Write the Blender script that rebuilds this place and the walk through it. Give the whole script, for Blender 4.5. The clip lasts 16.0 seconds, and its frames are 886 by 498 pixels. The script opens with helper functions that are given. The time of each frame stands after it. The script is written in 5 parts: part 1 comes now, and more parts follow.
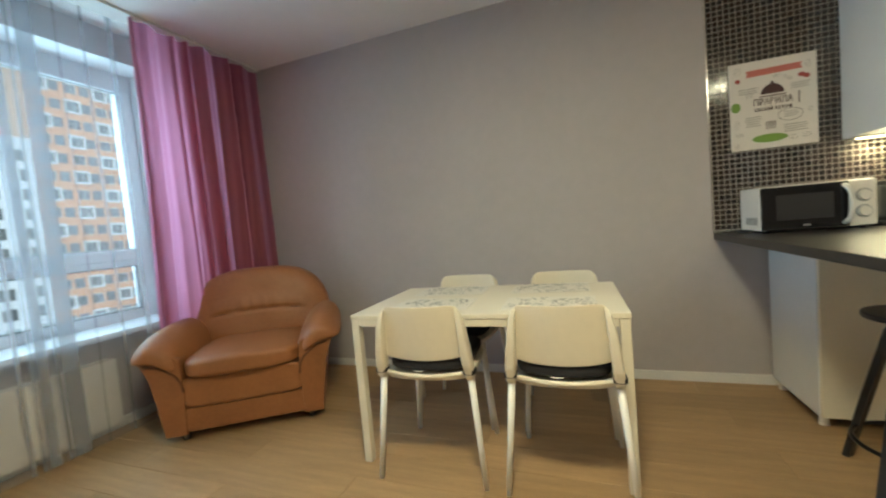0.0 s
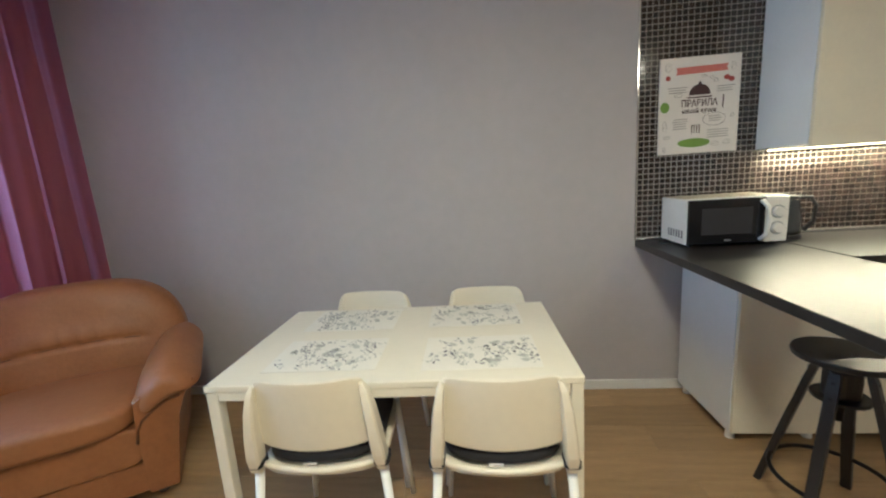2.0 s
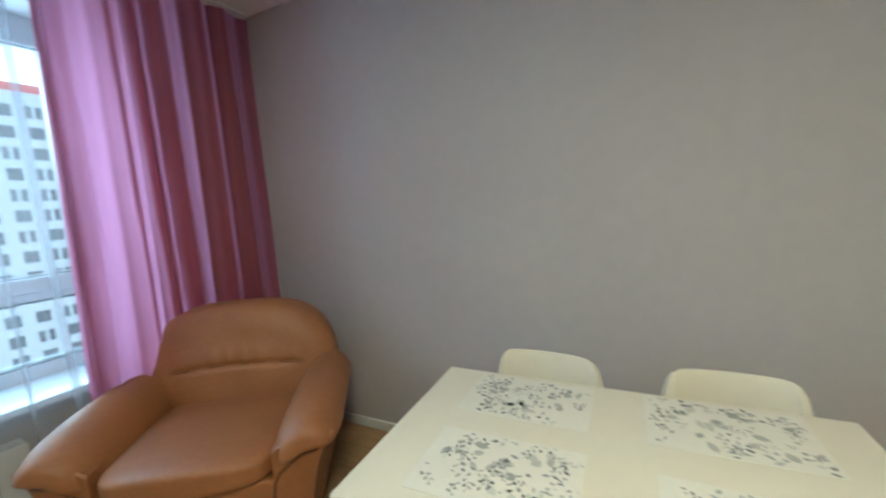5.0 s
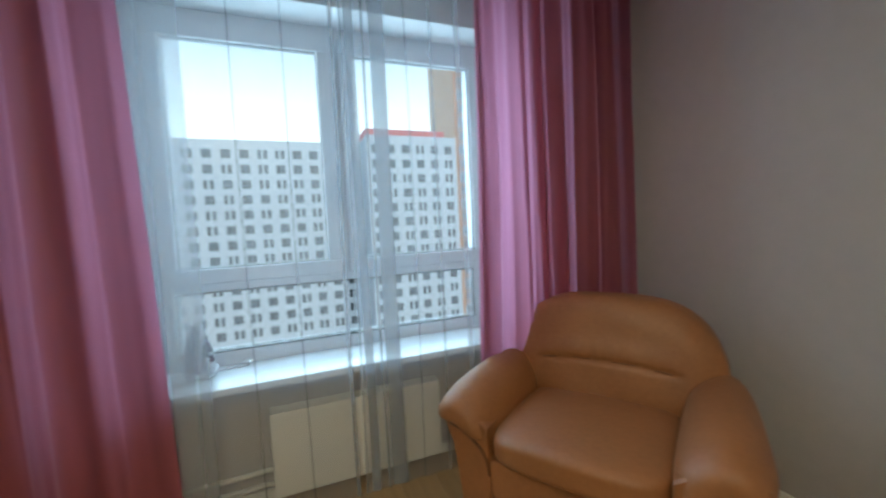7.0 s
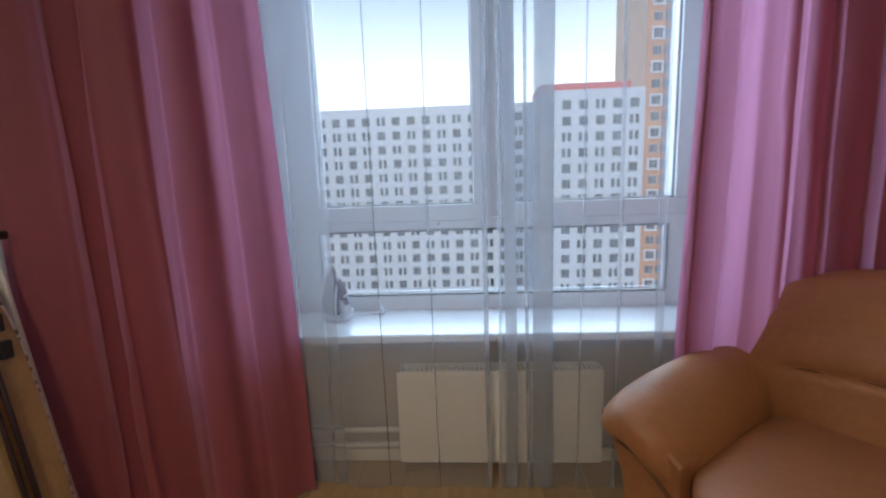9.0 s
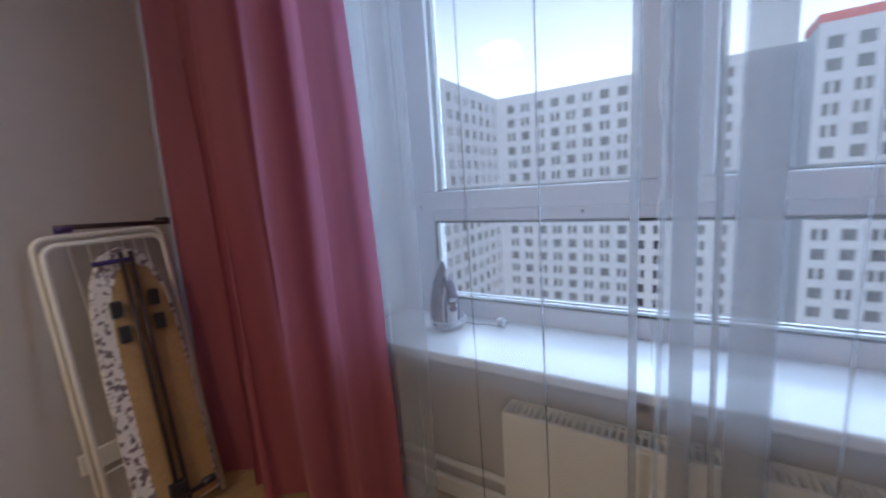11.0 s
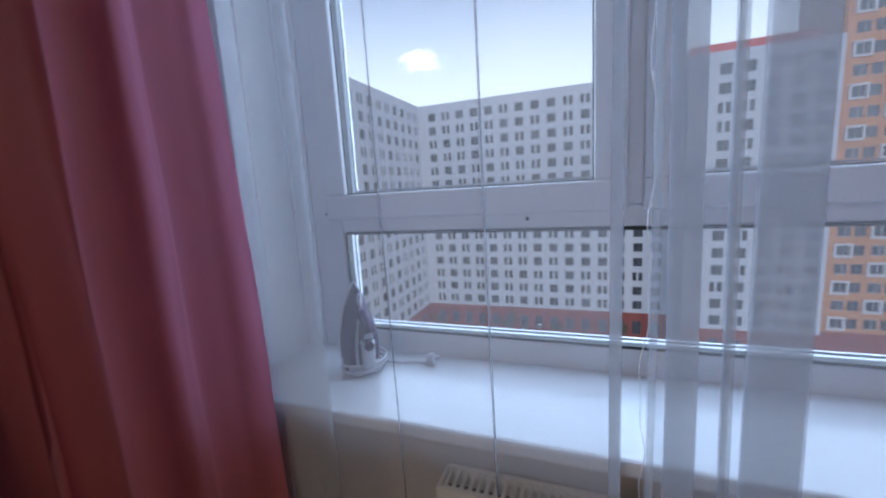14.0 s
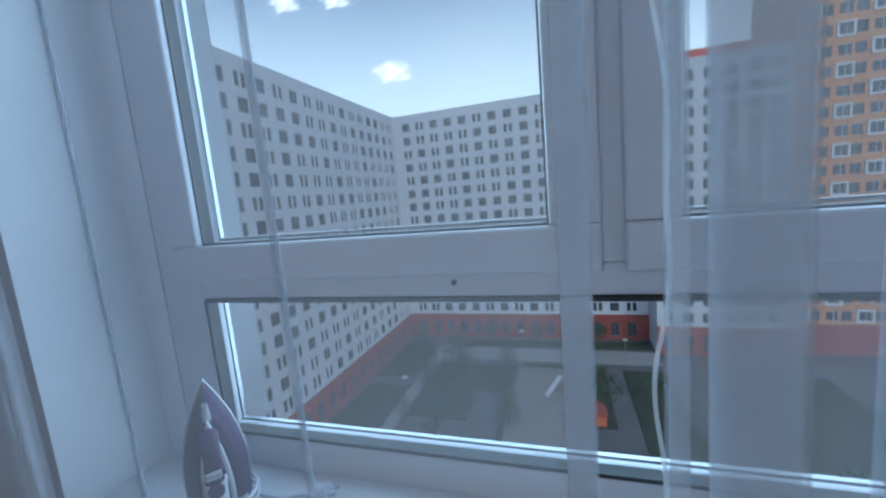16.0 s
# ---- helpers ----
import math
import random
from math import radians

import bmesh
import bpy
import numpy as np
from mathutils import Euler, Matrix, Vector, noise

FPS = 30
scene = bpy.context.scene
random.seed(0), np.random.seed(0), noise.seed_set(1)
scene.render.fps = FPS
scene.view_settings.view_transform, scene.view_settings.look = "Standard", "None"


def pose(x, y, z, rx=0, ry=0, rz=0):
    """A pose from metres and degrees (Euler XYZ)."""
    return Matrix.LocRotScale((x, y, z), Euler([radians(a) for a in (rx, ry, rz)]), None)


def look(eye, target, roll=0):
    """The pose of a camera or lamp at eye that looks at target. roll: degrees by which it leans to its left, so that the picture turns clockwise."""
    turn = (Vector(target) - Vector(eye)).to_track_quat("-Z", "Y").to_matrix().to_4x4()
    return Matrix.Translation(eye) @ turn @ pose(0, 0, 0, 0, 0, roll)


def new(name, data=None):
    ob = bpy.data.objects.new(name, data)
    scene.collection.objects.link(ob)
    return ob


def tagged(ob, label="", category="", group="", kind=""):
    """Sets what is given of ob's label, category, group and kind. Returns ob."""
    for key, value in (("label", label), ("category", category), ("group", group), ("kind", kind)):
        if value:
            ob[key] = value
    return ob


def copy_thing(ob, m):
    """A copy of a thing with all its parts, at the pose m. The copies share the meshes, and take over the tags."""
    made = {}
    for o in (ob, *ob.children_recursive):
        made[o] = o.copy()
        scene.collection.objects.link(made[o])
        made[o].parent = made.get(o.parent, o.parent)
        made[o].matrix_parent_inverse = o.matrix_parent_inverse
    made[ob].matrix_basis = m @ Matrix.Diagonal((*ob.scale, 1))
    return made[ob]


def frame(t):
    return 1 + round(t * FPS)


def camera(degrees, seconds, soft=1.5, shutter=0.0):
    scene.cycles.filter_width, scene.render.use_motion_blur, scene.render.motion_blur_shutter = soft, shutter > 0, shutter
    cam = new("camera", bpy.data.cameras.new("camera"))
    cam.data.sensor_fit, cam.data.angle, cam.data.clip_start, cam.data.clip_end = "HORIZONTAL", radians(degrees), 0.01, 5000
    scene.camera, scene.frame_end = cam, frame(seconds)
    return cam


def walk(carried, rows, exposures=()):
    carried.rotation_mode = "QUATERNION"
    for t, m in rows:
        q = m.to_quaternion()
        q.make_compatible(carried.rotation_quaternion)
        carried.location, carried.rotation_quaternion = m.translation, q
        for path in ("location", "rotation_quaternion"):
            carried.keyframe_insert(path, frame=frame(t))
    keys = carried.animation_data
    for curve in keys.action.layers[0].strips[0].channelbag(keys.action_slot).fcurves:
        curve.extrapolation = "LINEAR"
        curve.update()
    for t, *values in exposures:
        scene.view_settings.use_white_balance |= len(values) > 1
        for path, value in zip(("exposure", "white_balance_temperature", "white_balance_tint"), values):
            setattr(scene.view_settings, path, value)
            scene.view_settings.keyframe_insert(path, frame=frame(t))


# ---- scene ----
cam = camera(97.5, 16.0, soft=2.1, shutter=0.5)
PATH = [
    (0, (3.177, -2.831, 1.134), (2.492, -0.956, 1.018), -5.0),
    (0.5, (3.122, -2.76, 1.127), (2.666, -0.821, 0.95), -4.8),
    (1, (3.123, -2.635, 1.178), (2.791, -0.679, 0.923), -4.3),
    (1.5, (3.118, -2.481, 1.267), (2.866, -0.521, 0.962), -4.0),
    (2, (3.028, -2.353, 1.368), (2.833, -0.394, 1.019), -3.8),
    (2.5, (2.913, -2.229, 1.435), (2.761, -0.272, 1.048), -4.0),
    (3, (2.887, -2.106, 1.434), (2.718, -0.167, 0.974), -4.4),
    (3.2, (2.892, -2.042, 1.44), (2.711, -0.109, 0.96), -4.6),
    (5.3, (2.686, -1.869, 1.438), (1.631, -0.184, 1.222), -3.2),
    (5.5, (2.637, -1.877, 1.447), (1.468, -0.267, 1.248), -3.1),
    (6, (2.511, -1.92, 1.428), (1.053, -0.558, 1.282), -2.7),
    (6.5, (2.392, -1.964, 1.393), (0.698, -0.908, 1.262), -2.9),
    (7, (2.304, -1.992, 1.331), (0.449, -1.255, 1.209), -2.8),
    (7.5, (2.223, -2.044, 1.224), (0.29, -1.543, 1.115), -3.1),
    (8, (2.132, -1.886, 1.23), (0.151, -1.679, 1.055), -2.1),
    (10.5, (1.442, -1.791, 1.168), (-0.428, -2.427, 0.857), -3.8),
    (11, (1.356, -1.663, 1.18), (-0.319, -2.71, 0.868), -3.8),
    (11.5, (1.313, -1.631, 1.185), (-0.178, -2.929, 0.882), -3.8),
    (12, (1.304, -1.606, 1.195), (-0.153, -2.945, 0.901), -3.8),
    (12.5, (1.299, -1.598, 1.182), (-0.25, -2.832, 0.903), -3.7),
    (13, (1.239, -1.589, 1.165), (-0.399, -2.702, 0.887), -3.4),
    (13.5, (1.149, -1.644, 1.166), (-0.578, -2.606, 0.863), -3.8),
    (14, (1.074, -1.794, 1.165), (-0.774, -2.495, 0.861), -3.4),
    (14.5, (0.969, -1.821, 1.169), (-0.915, -2.415, 0.856), -4.2),
    (15, (0.905, -1.817, 1.184), (-1.013, -2.297, 0.886), -4.6),
    (15.2, (0.865, -1.792, 1.192), (-1.053, -2.279, 0.906), -4.5),
    (15.5, (0.758, -1.76, 1.25), (-1.133, -2.303, 0.891), -5.8),
    (16, (0.657, -1.757, 1.226), (-1.232, -2.357, 0.959), -5.1),
]
walk(cam, [(t, look(e, g, r)) for t, e, g, r in PATH],
     [(0.0, 1.1, 5950, -6), (0.6, 1.08, 5400, -4), (1.5, 1.15, 5250, 0), (3.2, 1.28, 5200, 2), (5.3, 1.15, 5300, -9), (6.5, 0.75, 5350, -12), (7.0, 0.72, 5900, -5), (8.0, 0.66, 6200, 7),
      (10.5, 0.45, 5800, 13), (12.5, 0.26, 5900, 19), (14.5, 0.0, 5700, 15), (15.0, -0.06, 5600, 11), (15.5, -0.12, 5500, 5), (16.0, -0.17, 5350, 3)])

# ---- world, sun, lamps ----
SUN_EL, SUN_ROT = radians(38), radians(56)
world = bpy.data.worlds.new("sky")
world.use_nodes = True
scene.world = world
wn = world.node_tree.nodes
sky = wn.new("ShaderNodeTexSky")
sky.sky_type = "NISHITA"
sky.sun_disc = False
sky.dust_density, sky.air_density, sky.ozone_density = 1.6, 1.0, 1.6
sky.sun_elevation, sky.sun_rotation = SUN_EL, SUN_ROT
world.node_tree.links.new(sky.outputs[0], wn["Background"].inputs[0])
wn["Background"].inputs[1].default_value = 0.15

sun = new("sun", bpy.data.lights.new("sun", "SUN"))
sun.data.energy, sun.data.angle, sun.data.color = 0.5, radians(10), (1.0, 0.93, 0.84)
sun.matrix_world = look((90 * math.sin(SUN_ROT), 90 * math.cos(SUN_ROT), 90 * math.tan(SUN_EL)), (0, 0, 0))

ROOM = dict(x0=0.22, x1=6.6, y0=-3.48, y1=0.0, h=2.66)


def area(name, place, target, size_x, size_y, watts, colour):
    lamp = new(name, bpy.data.lights.new(name, "AREA"))
    lamp.data.shape, lamp.data.size, lamp.data.size_y = "RECTANGLE", size_x, size_y
    lamp.data.energy, lamp.data.color = watts, colour
    lamp.matrix_world = look(place, target)
    return lamp


WARM = (1.0, 0.81, 0.54)
area("daylight_in_window", (-0.10, -1.705, 1.55), (3, -1.705, 1.3), 1.75, 1.7, 36, (0.66, 0.84, 1.0))
# first: unseen fill lamp added for the room; second: placed from its tile reflection
LAMPS = ((3.1, -2.45, 27), (5.0, -3.2, 13))
for lx, ly, watts in LAMPS:
    area("ceiling_lamp_light", (lx, ly, 2.59), (lx, ly, 0), 0.36, 0.36, watts, WARM)
area("cabinet_strip_light", (5.15, -0.06, 1.405), (5.15, -0.16, 0.9), 1.1, 0.02, 11, (1.0, 0.78, 0.46))

# ---- materials ----


def mat(name, colour, rough=0.5, metal=0.0, var=0.12, scale=6.0, bump=0.0, bump_scale=60.0, spec=0.5, colour2=None, island=0.0,
        rand=0.0, stretch=(1, 1, 1), sheen=0.0, coat=0.0):
    m = bpy.data.materials.new(name)
    m.use_nodes = True
    nt = m.node_tree
    b = nt.nodes["Principled BSDF"]
    b.inputs["Roughness"].default_value, b.inputs["Metallic"].default_value = rough, metal
    b.inputs["Specular IOR Level"].default_value = spec
    b.inputs["Sheen Weight"].default_value = sheen
    b.inputs["Coat Weight"].default_value = coat
    tc = nt.nodes.new("ShaderNodeTexCoord")
    mp = nt.nodes.new("ShaderNodeMapping")
    mp.inputs["Scale"].default_value = stretch
    nt.links.new(tc.outputs["Object"], mp.inputs[0])
    n1 = nt.nodes.new("ShaderNodeTexNoise")
    n1.inputs["Scale"].default_value, n1.inputs["Detail"].default_value = scale, 6
    nt.links.new(mp.outputs[0], n1.inputs["Vector"])
    n2 = nt.nodes.new("ShaderNodeTexNoise")
    n2.inputs["Scale"].default_value, n2.inputs["Detail"].default_value = scale * 9, 4
    nt.links.new(mp.outputs[0], n2.inputs["Vector"])
    mixn = nt.nodes.new("ShaderNodeMix")
    mixn.inputs[0].default_value = 0.4
    nt.links.new(n1.outputs[0], mixn.inputs[2])
    nt.links.new(n2.outputs[0], mixn.inputs[3])
    ramp = nt.nodes.new("ShaderNodeValToRGB")
    c2 = colour2 or tuple(c * (1 - var) for c in colour)
    c1 = tuple(min(1, c * (1 + var * 0.5)) for c in colour)
    ramp.color_ramp.elements[0].position, ramp.color_ramp.elements[1].position = 0.35, 0.65
    ramp.color_ramp.elements[0].color, ramp.color_ramp.elements[1].color = (*c2, 1), (*c1, 1)
    nt.links.new(mixn.outputs[0], ramp.inputs[0])
    out = ramp.outputs[0]
    if rand or island:
        if rand:
            src = nt.nodes.new("ShaderNodeObjectInfo").outputs["Random"]
        else:
            src = nt.nodes.new("ShaderNodeNewGeometry").outputs["Random Per Island"]
        mr = nt.nodes.new("ShaderNodeMapRange")
        amount = rand or island
        mr.inputs["To Min"].default_value, mr.inputs["To Max"].default_value = 1 - amount, 1 + amount * 0.5
        nt.links.new(src, mr.inputs[0])
        hs = nt.nodes.new("ShaderNodeHueSaturation")
        nt.links.new(mr.outputs[0], hs.inputs["Value"])
        nt.links.new(out, hs.inputs["Color"])
        out = hs.outputs[0]
    nt.links.new(out, b.inputs["Base Color"])
    if bump:
        n3 = nt.nodes.new("ShaderNodeTexNoise")
        n3.inputs["Scale"].default_value, n3.inputs["Detail"].default_value = bump_scale, 5
        nt.links.new(mp.outputs[0], n3.inputs["Vector"])
        bp = nt.nodes.new("ShaderNodeBump")
        bp.inputs["Strength"].default_value, bp.inputs["Distance"].default_value = bump, 0.01
        nt.links.new(n3.outputs[0], bp.inputs["Height"])
        nt.links.new(bp.outputs[0], b.inputs["Normal"])
    return m


def cloth_mat(name, colour, through_amount, clear, rough=0.7, sheen=0.3, lit=None):
    """Fabric that lets light through: a share of it passes straight, a share is scattered."""
    m = mat(name, colour, rough, var=0.1, scale=3, bump=0.25, bump_scale=400, sheen=sheen, stretch=(1, 1, 0.3))
    nt = m.node_tree
    b = nt.nodes["Principled BSDF"]
    tl = nt.nodes.new("ShaderNodeBsdfTranslucent")
    tl.inputs[0].default_value = (*(lit or colour), 1)
    m1 = nt.nodes.new("ShaderNodeMixShader")
    m1.inputs[0].default_value = through_amount
    nt.links.new(b.outputs[0], m1.inputs[1])
    nt.links.new(tl.outputs[0], m1.inputs[2])
    last = m1.outputs[0]
    if clear:
        tr = nt.nodes.new("ShaderNodeBsdfTransparent")
        m2 = nt.nodes.new("ShaderNodeMixShader")
        m2.inputs[0].default_value = clear
        nt.links.new(last, m2.inputs[1])
        nt.links.new(tr.outputs[0], m2.inputs[2])
        last = m2.outputs[0]
    nt.links.new(last, nt.nodes["Material Output"].inputs[0])
    return m


def glass_mat(name, tint=(1, 1, 1)):
    m = bpy.data.materials.new(name)
    m.use_nodes = True
    nt = m.node_tree
    nt.nodes.remove(nt.nodes["Principled BSDF"])
    tr = nt.nodes.new("ShaderNodeBsdfTransparent")
    tr.inputs[0].default_value = (*tint, 1)
    gl = nt.nodes.new("ShaderNodeBsdfGlossy")
    gl.inputs["Roughness"].default_value = 0.28
    mx = nt.nodes.new("ShaderNodeMixShader")
    mx.inputs[0].default_value = 0.02
    nt.links.new(tr.outputs[0], mx.inputs[1])
    nt.links.new(gl.outputs[0], mx.inputs[2])
    nt.links.new(mx.outputs[0], nt.nodes["Material Output"].inputs[0])
    return m


def glow_mat(name, colour, strength):
    m = bpy.data.materials.new(name)
    m.use_nodes = True
    b = m.node_tree.nodes["Principled BSDF"]
    b.inputs["Base Color"].default_value = (*colour, 1)
    b.inputs["Emission Color"].default_value = (*colour, 1)
    b.inputs["Emission Strength"].default_value = strength
    return m


M_WALL = mat("grey_wall_paint", (0.46, 0.432, 0.435), 0.8, var=0.05, scale=1.5, bump=0.12, bump_scale=160, spec=0.25)
M_CEIL = mat("white_ceiling_paint", (0.8, 0.79, 0.78), 0.85, var=0.03, scale=1, bump=0.05, bump_scale=120)
M_WHITEWALL = mat("white_reveal_paint", (0.72, 0.73, 0.75), 0.7, var=0.05, scale=2, bump=0.05)
M_OAK = mat("light_oak_laminate", (0.40, 0.262, 0.128), 0.45, var=0.2, scale=2.2, bump=0.05, bump_scale=30, stretch=(1.2, 14, 1), rand=0.14)
M_JOINT = mat("dark_joint", (0.2, 0.14, 0.09), 0.8)
M_TRIM = mat("white_trim", (0.76, 0.76, 0.74), 0.45, var=0.05)
M_PVC = mat("white_window_plastic", (0.58, 0.585, 0.62), 0.3, var=0.04, scale=2)
M_SILL = mat("white_window_sill", (0.62, 0.63, 0.66), 0.22, var=0.04, scale=3)
M_GASKET = mat("black_rubber", (0.02, 0.02, 0.022), 0.6)
M_SPACER = mat("aluminium", (0.5, 0.51, 0.53), 0.45, 1.0, var=0.05)
M_GLASS = glass_mat("window_glass", (0.96, 0.98, 0.98))
M_DRAPE = cloth_mat("dusty_rose_satin", (0.35, 0.082, 0.092), 0.43, 0.0, 0.52, 0.2, (0.64, 0.27, 0.44))
M_HEM = cloth_mat("white_sheer_selvedge", (0.72, 0.72, 0.74), 0.3, 0.45, 0.5, 0.0)
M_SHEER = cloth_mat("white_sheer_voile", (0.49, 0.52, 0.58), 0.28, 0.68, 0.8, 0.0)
M_WHITE = mat("white_enamel", (0.83, 0.82, 0.79), 0.35, var=0.04)
M_TABLE = mat("cream_table_laminate", (0.74, 0.69, 0.565), 0.35, var=0.03, scale=4)
M_CREAM = mat("white_plastic", (0.72, 0.665, 0.54), 0.38, var=0.04, scale=4)
M_BLACKTEX = mat("black_cushion_cloth", (0.014, 0.014, 0.018), 0.85, bump=0.4, bump_scale=300)
M_LEATHER = mat("tan_leather", (0.31, 0.128, 0.048), 0.5, var=0.14, scale=5, bump=0.12, bump_scale=70)
M_LEATHERD = mat("tan_leather_shell", (0.285, 0.115, 0.043), 0.46, var=0.16, scale=5, bump=0.2, bump_scale=90)
M_SEAM = mat("brown_piping", (0.13, 0.05, 0.02), 0.6)
M_BLACKWOOD = mat("black_painted_wood", (0.02, 0.02, 0.022), 0.4, var=0.2, scale=4, bump=0.05, coat=0.1)
M_BLACKMETAL = mat("black_steel", (0.018, 0.018, 0.02), 0.35, 0.6)
M_TOP = mat("black_worktop", (0.022, 0.02, 0.02), 0.36, var=0.3, scale=30, spec=0.4)
M_CAB = mat("white_cabinet_foil", (0.76, 0.71, 0.58), 0.35, var=0.04)
# pale sides; their blue cast is window daylight put into the colour
M_CABSIDE = mat("cabinet_side_daylight_cast", (0.74, 0.77, 0.8), 0.4, var=0.03)
M_TILE = mat("dark_brown_glass_mosaic", (0.035, 0.024, 0.02), 0.12, var=0.3, scale=9, island=0.5, coat=0.3)
M_TILEP = mat("dark_brown_glass_tile", (0.035, 0.024, 0.02), 0.12, var=0.3, scale=9, rand=0.5, coat=0.3)
M_GROUT = mat("pale_grout", (0.38, 0.35, 0.32), 0.85, var=0.1, scale=20)
M_CHROME = mat("chrome", (0.7, 0.7, 0.7), 0.15, 1.0, var=0.03)
M_BLACKGLASS = mat("black_glass", (0.008, 0.008, 0.01), 0.06, var=0.1)
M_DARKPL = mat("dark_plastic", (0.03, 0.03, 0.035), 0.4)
M_CANVAS = mat("off_white_canvas", (0.74, 0.70, 0.66), 0.75, var=0.05, bump=0.1, bump_scale=500)
M_LED = glow_mat("warm_led_strip", (1.0, 0.78, 0.45), 5)
M_PRINT = mat("grey_leaf_print", (0.26, 0.26, 0.275), 0.6, island=0.8)
M_PRINTG = mat("olive_leaf_print", (0.52, 0.52, 0.46), 0.6, island=0.35)
M_MAT = mat("cream_placemat", (0.77, 0.74, 0.65), 0.35, var=0.05)

# ---- mesh helpers ----


def mesh_of(name, bm, material, smooth=False):
    me = bpy.data.meshes.new(name)
    bmesh.ops.recalc_face_normals(bm, faces=bm.faces)
    bm.to_mesh(me)
    bm.free()
    for m in material if isinstance(material, (list, tuple)) else [material]:
        me.materials.append(m)
    if smooth:
        me.polygons.foreach_set("use_smooth", [True] * len(me.polygons))
    return me


def part(name, bm, material, parent=None, label="", smooth=False, m=None):
    ob = new(name, mesh_of(name, bm, material, smooth))
    if m is not None:
        ob.matrix_local = m
    if parent:
        ob.parent = parent
    return tagged(ob, label=label)


def thing(name, m, label, category, group=""):
    ob = new(name)
    ob.empty_display_size = 0.1
    ob.matrix_basis = m
    return tagged(ob, label, category, group)


def structure(name, bm, material, label="", category="", smooth=False):
    ob = part(name, bm, material, smooth=smooth)
    return tagged(ob, label, category or name.split("_")[0], kind="structure")


def box(bm, x0, x1, y0, y1, z0, z1, bevel=0.0, seg=2):
    r = bmesh.ops.create_cube(bm, size=1.0)
    vs = r["verts"]
    for v in vs:
        v.co = Vector((x0 + (v.co.x + 0.5) * (x1 - x0), y0 + (v.co.y + 0.5) * (y1 - y0), z0 + (v.co.z + 0.5) * (z1 - z0)))
    if bevel:
        es = {e for v in vs for e in v.link_edges}
        bmesh.ops.bevel(bm, geom=list(es), offset=bevel, segments=seg, affect="EDGES", profile=0.5)
    return bm


def bx(*a, **k):
    return box(bmesh.new(), *a, **k)


def rod(bm, a, b, r0, r1=None, n=12, square=False):
    """A tapered bar from a to b."""
    a, b = Vector(a), Vector(b)
    r1 = r0 if r1 is None else r1
    d = b - a
    m = Matrix.Translation((a + b) / 2) @ d.to_track_quat("Z", "Y").to_matrix().to_4x4()
    if square:
        m = m @ Matrix.Rotation(radians(45), 4, "Z")
    bmesh.ops.create_cone(bm, cap_ends=True, segments=4 if square else n, radius1=r0, radius2=r1, depth=d.length, matrix=m)
    return bm


def rd(*a, **k):
    return rod(bmesh.new(), *a, **k)


def tube(bm, points, r, n=8, closed=False):
    """A round tube along points."""
    ps = [Vector(p) for p in points]
    rings = []
    up = Vector((0.13, 0.21, 0.97)).normalized()
    for i, p in enumerate(ps):
        q0 = ps[i - 1] if (i > 0 or closed) else p
        q1 = ps[(i + 1) % len(ps)] if (i < len(ps) - 1 or closed) else p
        d = (q1 - q0).normalized()
        s = d.cross(up)
        if s.length < 0.1:
            s = d.cross(Vector((1, 0, 0)))
        s.normalize()
        u = s.cross(d).normalized()
        rings.append([bm.verts.new(p + r * (math.cos(k * 2 * math.pi / n) * s + math.sin(k * 2 * math.pi / n) * u)) for k in range(n)])
    m = len(rings)
    for i in range(m if closed else m - 1):
        a, b = rings[i], rings[(i + 1) % m]
        for k in range(n):
            bm.faces.new((a[k], a[(k + 1) % n], b[(k + 1) % n], b[k]))
    if not closed:
        bm.faces.new(list(reversed(rings[0])))
        bm.faces.new(rings[-1])
    return bm


def puff(sx, sy, sz, e=4.0, n=10, shape=None, place=(0, 0, 0)):
    """A stuffed, rounded block of half sizes sx, sy, sz; shape(x, y, z) moves its points."""
    bm = bmesh.new()
    bmesh.ops.create_cube(bm, size=2.0)
    bmesh.ops.subdivide_edges(bm, edges=bm.edges[:], cuts=n, use_grid_fill=True)
    for v in bm.verts:
        c = Vector([math.sin(q * math.pi / 2) if abs(q) < 1 else q for q in v.co])
        k = (abs(c.x) ** e + abs(c.y) ** e + abs(c.z) ** e) ** (1 / e)
        p = Vector((c.x / k * sx, c.y / k * sy, c.z / k * sz))
        if shape:
            p = Vector(shape(p.x, p.y, p.z))
        v.co = p + Vector(place)
    return bm


def sheet(fn, nu, nv, thick=0.0):
    """A grid of points fn(u, v), u and v from 0 to 1."""
    bm = bmesh.new()
    g = [[bm.verts.new(fn(i / nu, j / nv)) for j in range(nv + 1)] for i in range(nu + 1)]
    for i in range(nu):
        for j in range(nv):
            bm.faces.new((g[i][j], g[i + 1][j], g[i + 1][j + 1], g[i][j + 1]))
    if thick:
        bmesh.ops.solidify(bm, geom=bm.faces[:], thickness=thick)
    return bm


def loft(rings, caps=True):
    bm = bmesh.new()
    vs = [[bm.verts.new(p) for p in r] for r in rings]
    n = len(vs[0])
    for a, b in zip(vs, vs[1:]):
        for k in range(n):
            bm.faces.new((a[k], a[(k + 1) % n], b[(k + 1) % n], b[k]))
    if caps:
        bm.faces.new(list(reversed(vs[0])))
        bm.faces.new(vs[-1])
    return bm


